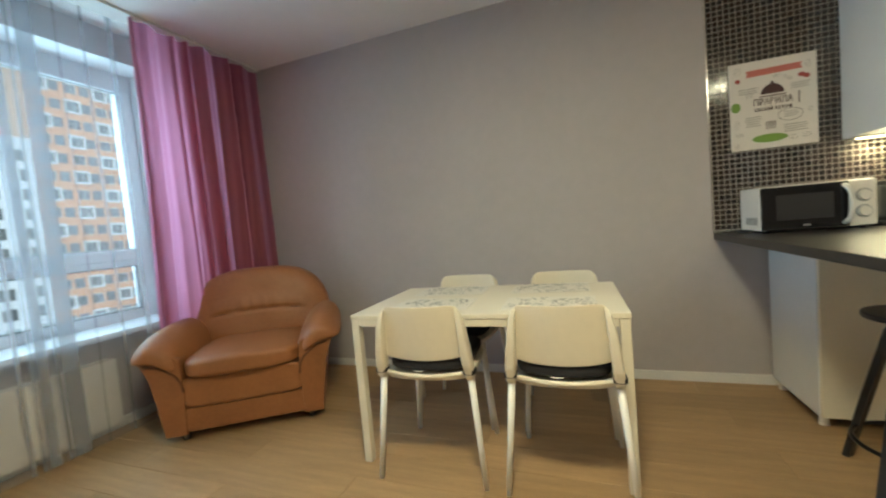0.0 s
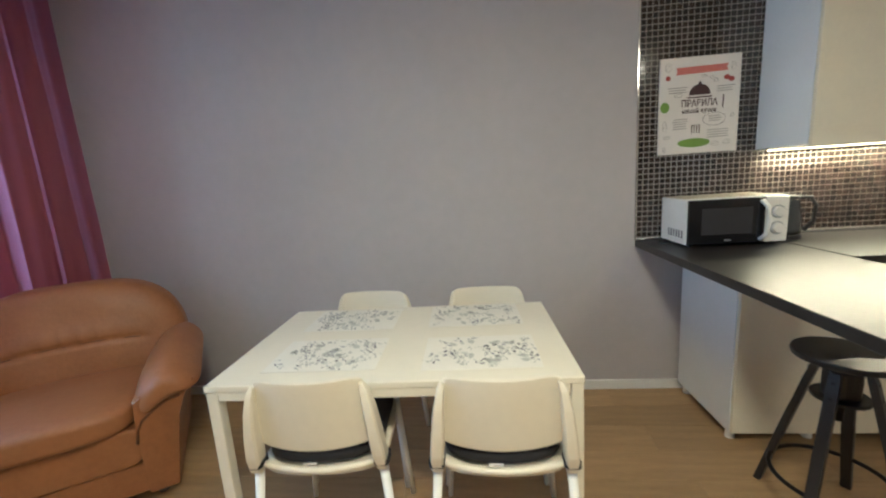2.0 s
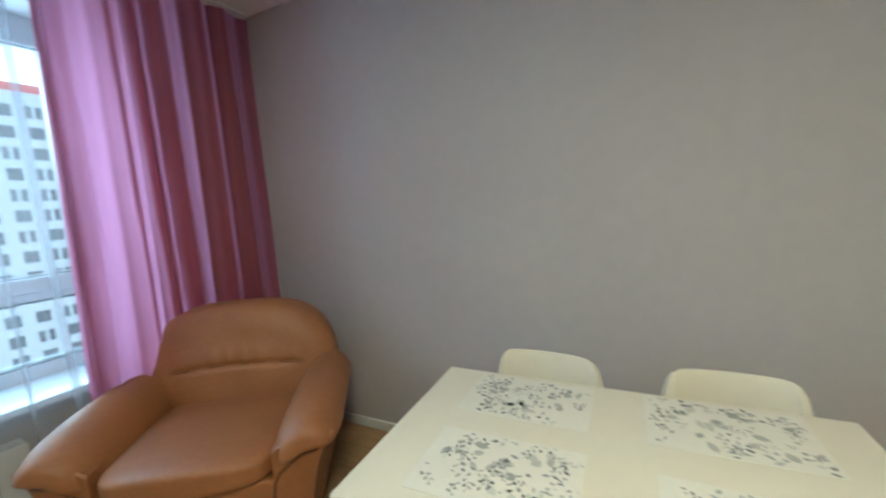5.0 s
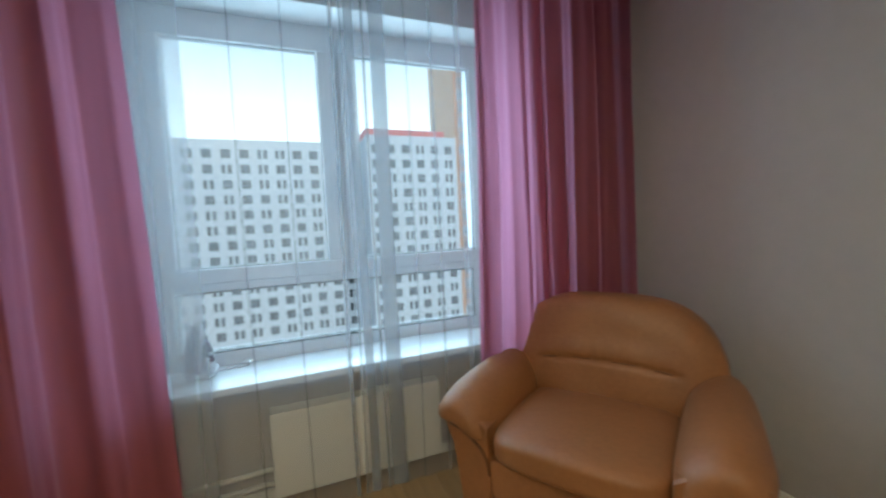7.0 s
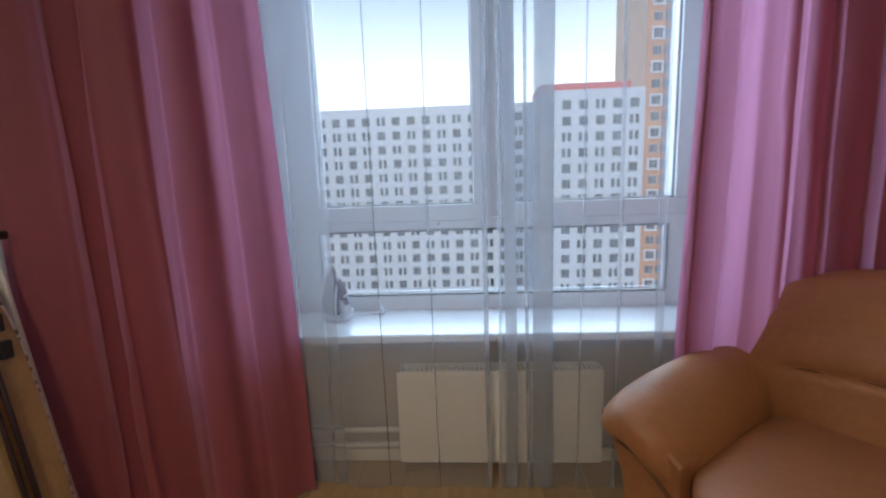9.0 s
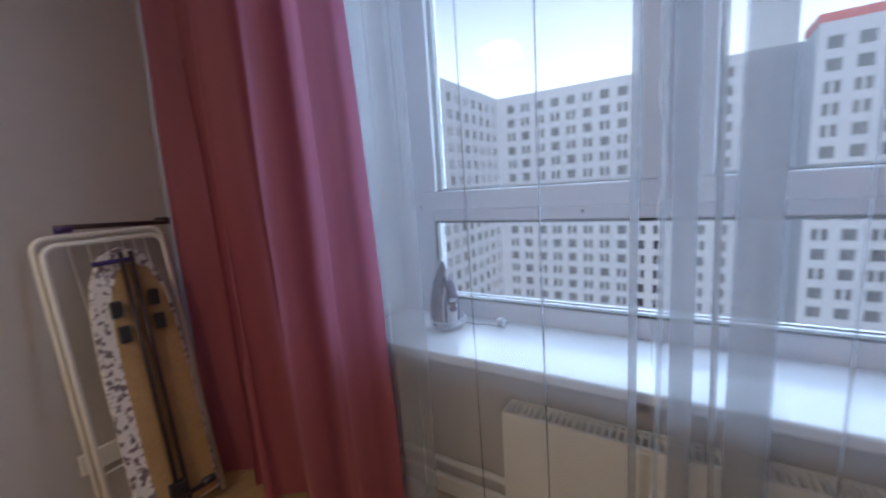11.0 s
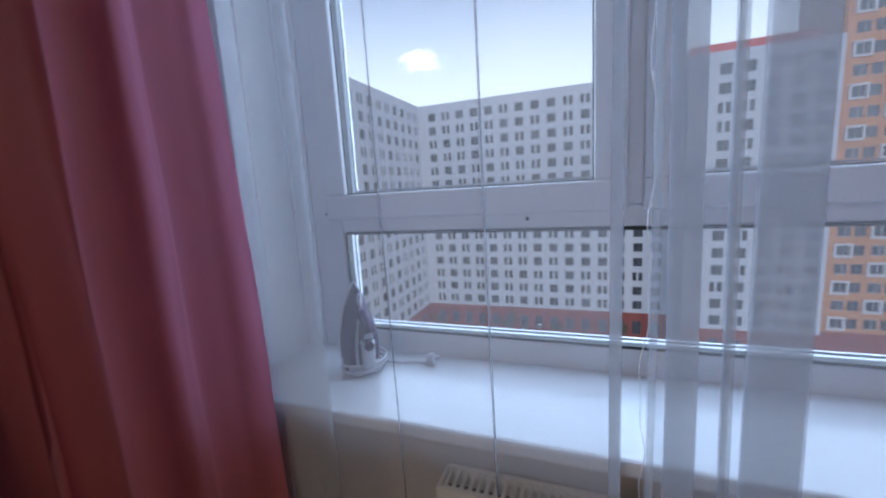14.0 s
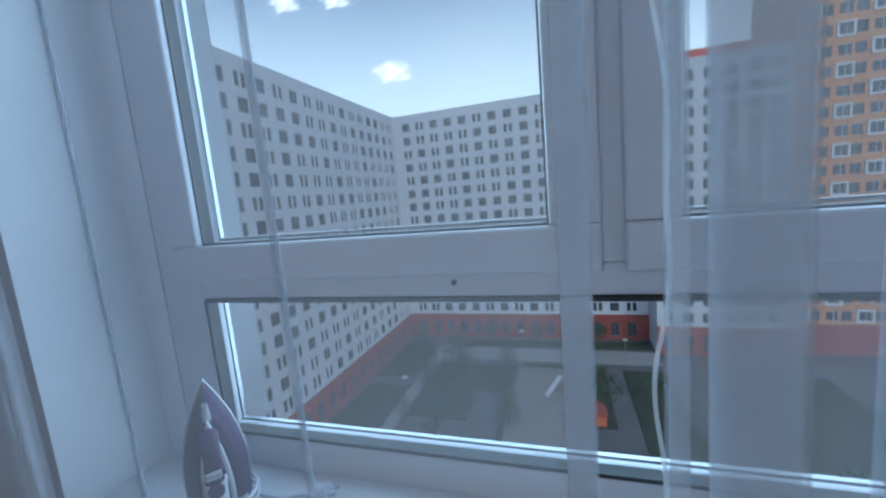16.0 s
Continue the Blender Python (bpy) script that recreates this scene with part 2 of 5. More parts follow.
def disc(r, z0, z1, n=32, bevel=0.0, place=(0, 0)):
    bm = bmesh.new()
    bmesh.ops.create_cone(bm, cap_ends=True, segments=n, radius1=r, radius2=r, depth=z1 - z0, matrix=Matrix.Translation((*place, (z0 + z1) / 2)))
    if bevel:
        es = [e for e in bm.edges if abs(e.verts[0].co.z - e.verts[1].co.z) < 1e-6]
        bmesh.ops.bevel(bm, geom=es, offset=bevel, segments=2, affect="EDGES", profile=0.5)
    return bm


# ---- the room ----
X0, X1, Y0, Y1, HGT = ROOM["x0"], ROOM["x1"], ROOM["y0"], ROOM["y1"], ROOM["h"]
YH = -5.6    # the hall behind the walk
OY0, OY1, OZ0, OZ1 = -2.66, -0.75, 0.645, 2.465    # the window's opening
floor = structure("floor", bx(-0.1, X1 + 0.1, YH - 0.1, Y1 + 0.1, -0.2, -0.006), M_JOINT, "light oak laminate floor with narrow joints", "floor")
structure("ceiling", bx(-0.3, X1 + 0.2, YH - 0.2, Y1 + 0.2, HGT, HGT + 0.15), M_CEIL, "plain white painted ceiling", "ceiling")
structure("wall_north", bx(-0.3, X1 + 0.2, Y1, Y1 + 0.15, -0.2, HGT), M_WALL, "grey painted wall behind the table", "wall")
structure("wall_south", bx(-0.3, 1.9, Y0 - 0.15, Y0, -0.2, HGT), M_WALL, "grey painted wall beside the curtain", "wall")
structure("wall_hall_west", bx(1.75, 1.9, YH, Y0 - 0.15, -0.2, HGT), M_WALL, "plain grey wall of the hall", "wall")
structure("wall_hall_south", bx(1.75, X1 + 0.15, YH - 0.15, YH, -0.2, HGT), M_WALL, "plain grey end wall of the hall", "wall")
structure("wall_east", bx(X1, X1 + 0.15, YH, Y1, -0.2, HGT), M_WALL, "grey painted end wall", "wall")
wb = bmesh.new()
OYW = OY0 - 0.07    # the reveal widens into the room beside the ironing board
for a in ((Y0, OYW, -0.2, HGT), (OY1, Y1, -0.2, HGT), (OYW, OY1, -0.2, OZ0 - 0.025), (OYW, OY1, OZ1, HGT)):
    box(wb, -0.08 if a[3] < 1 else -0.25, X0, *a)
box(wb, -0.25, -0.0005, OYW, OY0, OZ0 - 0.025, OZ1)
structure("wall_west", wb, M_WALL, "grey painted window wall with one wide opening", "wall")
rv = bmesh.new()
for q in ((OY0, OY0 + 0.003, OZ0 - 0.02, OZ1), (OY1 - 0.003, OY1, OZ0 - 0.02, OZ1), (OY0 + 0.003, OY1 - 0.003, OZ1 - 0.003, OZ1)):
    if q[0] != OY0:
        box(rv, 0.0035, X0 + 0.0015, *q)
    box(rv, -0.2515, -0.0655, *q)
box(rv, 0.0005, X0 + 0.0015, OYW, OYW + 0.003, OZ0 - 0.02, OZ1)
box(rv, 0.0005, 0.0035, OYW + 0.003, OY0 + 0.0005, OZ0 - 0.02, OZ1)
box(rv, 0.0035, X0 + 0.0015, OYW + 0.003, OY0 + 0.003, OZ1 - 0.003, OZ1)
structure("window_reveal", rv, M_WHITEWALL, "white painted window reveal", "reveal")
for nm, a in (("baseboard_north", (X0, 4.235, Y1 - 0.015, Y1, 0, 0.062)), ("baseboard_south", (X0, 1.9, Y0, Y0 + 0.015, 0, 0.062)),
              ("baseboard_west", (X0, X0 + 0.015, Y0 + 0.015, Y1 - 0.015, 0, 0.062))):
    structure(nm, bx(*a, bevel=0.004), M_TRIM, "low white baseboard", "baseboard")

# ---- window ----
window = tagged(thing("window_1", pose(0, 0, 0), "white plastic window with two upper sashes", "window"), kind="structure")
wf = bmesh.new()
FX0, FX1 = -0.065, 0.0
for a in ((OY0, OY1, OZ0, 0.72), (OY0, OY1, 2.40, OZ1), (OY0, OY0 + 0.115, 0.72, 2.40), (OY1 - 0.115, OY1, 0.72, 2.40),
          (OY0 + 0.115, OY1 - 0.115, 1.045, 1.10), (-1.73, -1.64, 1.10, 2.40)):
    box(wf, FX0, FX1, *a, bevel=0.004)
part("window_frame", wf, M_PVC, window, "white plastic profile")
sill = structure("window_sill", bx(-0.001, 0.36, OYW - 0.02, OY1 + 0.03, OZ0 - 0.03, OZ0 + 0.005, bevel=0.008), M_SILL,
                 "wide white glossy window sill", "window sill")
LZ = OZ0 + 0.005


def pane(name, y0, y1, z0, z1, parent):
    g = part(name, bx(-0.034, -0.028, y0 - 0.008, y1 + 0.008, z0 - 0.008, z1 + 0.008), M_GLASS, parent, "clear glass pane")
    g.visible_shadow = False
    gb = bmesh.new()
    for a in ((y0, y1, z0 - 0.004, z0 + 0.004), (y0, y1, z1 - 0.004, z1 + 0.004), (y0 - 0.004, y0 + 0.004, z0, z1), (y1 - 0.004, y1 + 0.004, z0, z1)):
        box(gb, -0.024, 0.0035, *a)
    part("gasket", gb, M_GASKET, g)
    sb = bmesh.new()
    for a in ((y0 + 0.004, y1 - 0.004, z0 + 0.005, z0 + 0.011), (y0 + 0.005, y0 + 0.011, z0 + 0.011, z1 - 0.004)):
        box(sb, -0.046, -0.036, *a)
    part("spacer", sb, M_SPACER, g, "aluminium spacer bar")
    return g


for y0, y1 in ((-2.515, -1.78), (-1.59, -0.855)):
    sb = bmesh.new()
    w = 0.078
    for a in ((y0 - w, y1 + w, 1.165 - w, 1.165), (y0 - w, y1 + w, 2.32, 2.32 + w), (y0 - w, y0, 1.165, 2.32), (y1, y1 + w, 1.165, 2.32)):
        box(sb, -0.05, 0.018, *a, bevel=0.006)
    s = part("sash", sb, M_PVC, window, "white plastic opening sash")
    pane("pane", y0, y1, 1.165, 2.32, s)
pane("fixed_pane", -2.535, -0.875, 0.725, 1.04, window)
for y, z in ((-2.603, 1.105), (-1.95, 1.072)):
    part("screw_cap", rd((0.0, y, z), (0.003, y, z), 0.005), M_DARKPL, window)

# ---- radiator and pipes ----
rad = thing("radiator", pose(0.29, -1.70, 0.27), "white panel radiator with a grille on top, under the sill", "radiator")
part("panel", box(bmesh.new(), 0.02, 0.04, -0.43, 0.43, -0.21, 0.20, bevel=0.006), M_WHITE, rad)
part("back_panel", bx(-0.045, -0.025, -0.43, 0.43, -0.21, 0.20, bevel=0.006), M_WHITE, rad)
for y in (-0.43, 0.42):
    part("side_cover", bx(-0.045, 0.04, y, y + 0.01, -0.2, 0.207, bevel=0.003), M_WHITE, rad)
gb = bmesh.new()
for i in range(43):
    y = -0.415 + i * 0.0195
    box(gb, -0.035, 0.03, y, y + 0.007, 0.196, 0.207)
box(gb, 0.028, 0.04, -0.42, 0.42, 0.197, 0.208)
box(gb, -0.045, -0.033, -0.42, 0.42, 0.197, 0.208)
part("grille", gb, M_WHITE, rad, "slotted white grille")
# dark block puts the shade between the two panels into colour
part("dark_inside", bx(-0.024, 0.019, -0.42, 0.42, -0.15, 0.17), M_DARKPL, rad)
for y in (-0.3, 0.3):
    part("wall_bracket", bx(-0.07, -0.045, y - 0.02, y + 0.02, -0.1, 0.1), M_WHITE, rad)
for z in (0.10, 0.17):
    pb = tube(bmesh.new(), [(0.26, Y0 + 0.02, z), (0.26, -2.25, z), (0.27, -2.19, z + 0.01), (0.28, -2.135, z + 0.015)], 0.012)
    tagged(part("heating_pipe", pb, M_TRIM, smooth=True), "thin white heating pipe along the wall", "pipe", "heating pipes")

# ---- curtains ----
rail = tagged(part("curtain_rail", bx(0.40, 0.56, Y0 + 0.02, Y1 - 0.02, HGT - 0.018, HGT - 0.001, bevel=0.003), M_TRIM),
              "white curtain rail fixed to the ceiling", "curtain rail")


def drape(name, ya, yb, folds, seed, label, slant=0.0, amp=0.045, x=0.52, x_edge=None, edge_at_end=True):
    """A hanging curtain of uneven folds from ya to yb; x_edge: how near the window its free edge hangs."""
    rnd = random.Random(seed)
    ph = [rnd.uniform(0, 6.28) for _ in range(6)]
    cuts = np.cumsum([rnd.uniform(0.35, 1.9) for _ in range(folds)])
    cuts = [0.0] + list(cuts / cuts[-1])
    depth = [rnd.uniform(0.35, 1.5) for _ in range(folds + 1)]
    gather = [rnd.uniform(-0.35, 0.35) for _ in range(folds + 1)]

    def fn(u, v):
        z = 0.015 + v * (HGT - 0.035)
        uu = min(1.0, max(0.0, u + 0.02 * math.sin(2.2 * v + ph[1]) * (1 - v)))
        w = float(np.interp(uu, cuts, range(folds + 1)))
        k = min(int(w), folds - 1)
        mix = w - k
        near = u if edge_at_end else 1 - u
        free = max(0.0, (near - 0.74) / 0.26)
        a = amp * (depth[k] + (depth[k + 1] - depth[k]) * mix) * (0.8 + 0.3 * (1 - v)) * (1 - 0.65 * free)
        lean = gather[k] + (gather[k + 1] - gather[k]) * mix
        s = math.sin(w * 2 * math.pi + 0.5 * math.sin(3 * v + k) + lean * (1 - v) * 2.2)
        small = 0.08 * math.sin(3 * w * 2 * math.pi + ph[2] + 2.5 * v) + 0.04 * math.sin(5 * w * 2 * math.pi + ph[5] - 2 * v)
        xx = x + a * (s + small) + 0.010 * math.sin(5 * v + 9 * u + ph[4])
        if x_edge is not None:
            xx += (x_edge - x) * free ** 0.8
        crush = 0.004 * math.sin(23 * v + 14 * u + ph[3]) * math.sin(7 * v + 3 * u) * (1 - v)
        y = ya + u * (yb - ya) + 0.32 * a * math.sin(2 * w * 2 * math.pi + 0.5) + slant * (1 - v) * (u if slant > 0 else 1 - u)
        return (xx + crush, min(max(y, Y0 + 0.003), Y1 - 0.003), z)
    return tagged(part(name, sheet(fn, folds * 26, 44), M_DRAPE, smooth=True), label, "curtain", "rose curtains")


drape("curtain", -1.06, -0.006, 7, 3, "dusty rose satin curtain hanging full length beside the window", slant=-0.05, amp=0.036)
drape("curtain", Y0 + 0.006, -2.55, 5, 8, "dusty rose satin curtain gathered by the ironing board", slant=0.08, amp=0.052, x=0.545, x_edge=0.435)


def voile(knots, x, seed, label):
    """A sheer from knots of (u, y, x offset); folds that run back give double layers."""
    us = [k[0] for k in knots]
    rnd = random.Random(seed)
    ph = rnd.uniform(0, 6)

    def fn(u, v):
        y = float(np.interp(u, us, [k[1] for k in knots]))
        dx = float(np.interp(u, us, [k[2] for k in knots]))
        z = 0.02 + v * (HGT - 0.04)
        sway = 0.010 * math.sin(9 * u + 3.5 * v + ph) * (1 - v)
        dx -= 0.032 * min(1.0, max(0.0, (-2.3 - y) / 0.15))
        return (x + dx + 0.006 * math.sin(60 * u + ph), y + sway, z)
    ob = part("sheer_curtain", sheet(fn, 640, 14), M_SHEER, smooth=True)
    return tagged(ob, label, "curtain", "white sheers")


def gathered(spans):
    """Knots of a sheer from (y0, y1, passes): each span is run back and forth that many times."""
    ys = []
    for y0, y1, n in spans:
        for k in range(n):
            p, q = (y0, y1) if k % 2 == 0 else (y1, y0)
            shrink = 0.12 * k / max(1, n) * (y1 - y0)
            ys += [p + (shrink if p == y0 else -shrink) * (n > 1), q - (shrink if q == y1 else -shrink) * (n > 1)]
    length = [0.0]
    for p, q in zip(ys, ys[1:]):
        length.append(length[-1] + abs(q - p) + 0.004)
    reach = [min(abs(q - p) for p, q in zip(ys[max(0, i - 1):i + 1], ys[max(1, i):i + 2])) if 0 < i < len(ys) - 1 else 0.1 for i in range(len(ys))]
    return [(l / length[-1], y, min(0.016, 0.004 + 0.15 * reach[i]) * math.sin(1.9 * i)) for i, (l, y) in enumerate(zip(length, ys))]


voile(gathered([(-2.98, -2.84, 5), (-2.84, -2.72, 5), (-2.72, -2.60, 1), (-2.60, -2.50, 3), (-2.50, -2.40, 3), (-2.40, -2.35, 3), (-2.35, -2.171, 1), (-2.171, -2.167, 5), (-2.167, -1.961, 1), (-1.961, -1.957, 5),
                (-1.957, -1.757, 1), (-1.757, -1.737, 5)]), 0.42, 1, "thin white sheer curtain with a loose hanging edge")
loose = voile(gathered([(-1.710, -1.698, 3), (-1.698, -1.690, 1), (-1.690, -1.642, 5), (-1.642, -1.605, 1), (-1.608, -1.596, 5), (-1.596, -1.573, 1), (-1.573, -1.497, 5), (-1.497, -1.40, 1),
                (-1.40, -1.390, 3), (-1.390, -1.27, 1), (-1.27, -1.258, 3), (-1.258, -1.13, 1), (-1.13, -1.10, 3), (-1.10, -0.98, 1)]), 0.42, 2,
      "thin white sheer curtain with heavy folds before the window")


def selvedge(u, v):
    """The loose wavy edge of the sheer, where it hangs free before the mullion."""
    z = 0.22 + 2.38 * v
    y = -1.708 + (0.008 * math.sin(19 * v) + 0.005 * math.sin(61 * v + 1.2) + 0.003 * math.sin(131 * v)) * (1 - 0.8 * v)
    w = 0.0009 + 0.0004 * math.sin(23 * v + 0.7) * math.sin(41 * v)
    return (0.418 + 0.010 * math.sin(27 * v) + 0.004 * (u - 0.5), y + (u - 0.5) * 2 * w, z)


part("selvedge", sheet(selvedge, 2, 260), M_HEM, loose, "loose wavy selvedge", smooth=True)

# ---- armchair ----


def armchair(m):
    c = thing("armchair", m, "tan leather armchair with rolled arms, in the window corner", "armchair")
    part("base", bx(-0.33, 0.33, -0.36, 0.36, 0.055, 0.36, bevel=0.015), M_LEATHERD, c)
    part("front_skirt", bx(-0.335, 0.335, -0.402, -0.355, 0.06, 0.205, bevel=0.014, seg=3), M_LEATHERD, c, "lower leather front panel")
    part("front_rail", puff(0.326, 0.045, 0.09, 9, 10, place=(0, -0.372, 0.297)), M_LEATHER, c, smooth=True)
    part("seat_cushion", puff(0.33, 0.352, 0.056, 5.5, 14,
                              lambda x, y, z: (x, y - 0.02 * (1 - (x / 0.33) ** 2), z + 0.022 * (1 - (x / 0.34) ** 2) * (1 if z > 0 else 0) - 0.02 * (y > 0.0) * (y / 0.34)),
                              (0, -0.10, 0.432)), M_LEATHER, c, "plump seat cushion", smooth=True)
    for s in (-1, 1):
        prof = [(0.325, 0.055), (0.440, 0.055), (0.452, 0.15), (0.470, 0.28), (0.490, 0.40), (0.525, 0.49), (0.565, 0.545), (0.50, 0.56), (0.40, 0.55), (0.325, 0.50), (0.318, 0.3)]
        rings = []
        for y, k in ((-0.41, 0.965), (-0.40, 1.0), (-0.2, 1.0), (0.1, 0.97), (0.34, 0.92), (0.36, 0.90)):
            zc = 0.30
            rings.append([(s * (0.39 + (x - 0.39) * k), y + (0.02 if z < 0.1 else 0) * 0, zc + (z - zc) * k if z > 0.1 else z) for x, z in prof])
        arm = part("arm", loft(rings), M_LEATHERD, c, smooth=False)

        sec = [(-0.14, -0.145), (-0.13, -0.075), (-0.10, -0.01), (-0.045, 0.035), (0.015, 0.058), (0.065, 0.052), (0.11, 0.022), (0.14, -0.02), (0.155, -0.058), (0.13, -0.075), (0.07, -0.08), (0.0, -0.09), (-0.06, -0.125), (-0.105, -0.16)]
        rings = []
        for q in (0.0, 0.015, 0.05, 0.11, 0.2, 0.35, 0.55, 0.75, 0.93, 1.0):
            k = 0.35 + 0.65 * math.sqrt(max(0.0, 1 - (1 - min(1, q / 0.2)) ** 2))
            if q > 0.8:
                k *= 1 - 0.5 * (q - 0.8)
            drop = -0.030 * max(0.0, 1 - q / 0.45) ** 1.5 + 0.012 * math.sin(math.pi * q)
            wide = 1.0 - 0.12 * q
            rings.append([(s * (0.445 + 0.02 + wide * k * (p - 0.02)), -0.445 + 0.76 * q, 0.585 + drop + k * (z + 0.02) - 0.02) for p, z in sec])
        pad = part("arm_pad", loft(rings), M_LEATHER, arm, "padded leather arm roll", smooth=True)
        lip = [(0.06, -0.084), (0.0, -0.095), (-0.05, -0.122), (-0.10, -0.160), (-0.125, -0.20), (-0.135, -0.26)]
        part("arm_seam", tube(bmesh.new(), [(s * (0.463 + 0.93 * (p - 0.02)), -0.413, 0.568 + z) for p, z in lip], 0.006, 6), M_SEAM, arm, "dark sewn seam", smooth=True)
        soft = pad.modifiers.new("soft", "SUBSURF")
        soft.levels = soft.render_levels = 2

    def dome(x, y, z):
        f = (z + 0.29) / 0.58
        k = min(1.0, abs(x) / 0.5)
        x2 = x * (1 - 0.27 * max(0.0, (f - 0.42) / 0.58) ** 1.6)
        line = -0.004 - 0.30 * x * x
        ends = max(0.0, 1 - (abs(x) / 0.34) ** 4)
        over = z - line
        yy = y + 0.05 * k * k + 0.20 * z
        if y < 0:
            yy += 0.022 * ends * math.exp(-(over / 0.009) ** 2)
            yy -= 0.012 * ends * math.exp(-((over - 0.055) / 0.05) ** 2)
            fade = max(0.0, 1 - abs(over - 0.045) / 0.065) * max(0.0, 1 - abs(x) / 0.22)
            yy += 0.014 * math.sin(74 * x + 1.1 * math.sin(19 * x) + 6 * over) * fade
            yy += 0.004 * math.sin(17 * x + 11 * z) * math.sin(13 * z - 6 * x)
        return (x2, yy, z - 0.02 * k * k * max(0.0, 2 * f - 1))
    back = part("backrest", puff(0.50, 0.115, 0.29, 4.2, 60, dome, (0, 0.27, 0.655)), M_LEATHER, c, "domed back cushion with a sewn crease", smooth=True)
    seam = []
    for q in range(-13, 14):
        x = 0.0225 * q
        p = dome(x, -0.1145, -0.004 - 0.30 * x * x)
        seam.append((p[0], 0.27 + p[1] - 0.001, 0.655 + p[2]))
    part("back_seam", tube(bmesh.new(), seam, 0.004, 6), M_SEAM, back, "dark sewn seam", smooth=True)
    part("back_shell", puff(0.44, 0.075, 0.40, 4.5, 8, lambda x, y, z: (x * (1 - 0.10 * max(0, z / 0.4)), y + 0.14 * z, z), (0, 0.36, 0.45)), M_LEATHERD, back, smooth=True)
    for x in (-0.36, 0.36):
        for y in (-0.33, 0.33):
            part("foot", rd((x, y, 0), (x, y, 0.06), 0.022), M_DARKPL, c)
    return c


armchair(pose(1.21 - 0.41 * math.sin(radians(34)), -1.118 + 0.41 * math.cos(radians(34)), 0, 0, 0, 34))

# ---- dining table and placemats ----
table = thing("dining_table", pose(2.697, -0.846, 0, 0, 0, 1.3), "white rectangular dining table with square steel legs", "table")
part("tabletop", bx(-0.625, 0.625, -0.375, 0.375, 0.718, 0.74, bevel=0.003), M_TABLE, table)
for y in (-0.372, 0.332):
    part("apron", bx(-0.58, 0.58, y, y + 0.04, 0.684, 0.7175, bevel=0.003), M_TABLE, table)
for x in (-0.622, 0.582):
    part("apron", bx(x, x + 0.04, -0.33, 0.33, 0.684, 0.7175, bevel=0.003), M_TABLE, table)
for x in (-0.622, 0.582):
    for y in (-0.372, 0.332):
        part("leg", bx(x, x + 0.04, y, y + 0.04, 0.0, 0.7175, bevel=0.004), M_TABLE, table)


def leaf(bm, x, y, a, l, w, z):
    ca, sa = math.cos(a), math.sin(a)
    pts = [(-l, 0), (-0.4 * l, w), (0.3 * l, w * 0.9), (l, 0), (0.3 * l, -w * 0.9), (-0.4 * l, -w)]
    bm.faces.new([bm.verts.new((x + ca * p - sa * q, y + sa * p + ca * q, z)) for p, q in pts])


def placemat(x, y, rz, seed):
    rnd = random.Random(seed)
    t = thing("placemat", pose(x, y, 0.7415, 0, 0, rz), "cream placemat printed with grey leaves and berries, on the table", "placemat", "placemats on the table")
    part("sheet", bx(-0.205, 0.205, -0.135, 0.135, 0, 0.0022, bevel=0.0008, seg=1), M_MAT, t)
    b1, b2 = bmesh.new(), bmesh.new()
    for k in range(46):
        cx, cy, a = rnd.uniform(-0.19, 0.19), rnd.uniform(-0.122, 0.122), rnd.uniform(0, 6.28)
        big = rnd.uniform(0.7, 1.7)
        for q in range(rnd.randint(2, 7)):
            r = q * 0.0095 * big
            px, py = cx + r * math.cos(a), cy + r * math.sin(a)
            if abs(px) > 0.193 or abs(py) > 0.123:
                break
            side = 1 if q % 2 else -1
            leaf(b1 if rnd.random() < 0.62 else b2, px + side * 0.006 * big * math.sin(a), py - side * 0.006 * big * math.cos(a), a + side * rnd.uniform(0.4, 1.1),
                 rnd.uniform(0.004, 0.0085) * big, rnd.uniform(0.0018, 0.0042) * big, 0.0026)
        leaf(b2, cx + 0.015 * math.cos(a), cy + 0.015 * math.sin(a), a, 0.015, 0.0006, 0.0025)
    for k in range(16):
        leaf(b2, rnd.uniform(-0.16, 0.16), rnd.uniform(-0.1, 0.1), rnd.uniform(0, 6.28), rnd.uniform(0.014, 0.026), rnd.uniform(0.008, 0.015), 0.0024)
    tagged(part("leaf_print", b1, M_PRINT, t, "dark grey leaf print"), kind="stuff")
    tagged(part("olive_print", b2, M_PRINTG, t, "faded olive leaf print"), kind="stuff")
    return t


placemat(2.435, -1.01, 1.5, 11)
placemat(3.007, -1.012, 1.5, 12)
placemat(2.422, -0.640, 0.5, 13)
placemat(2.983, -0.622, 2.0, 14)

# ---- dining chairs ----


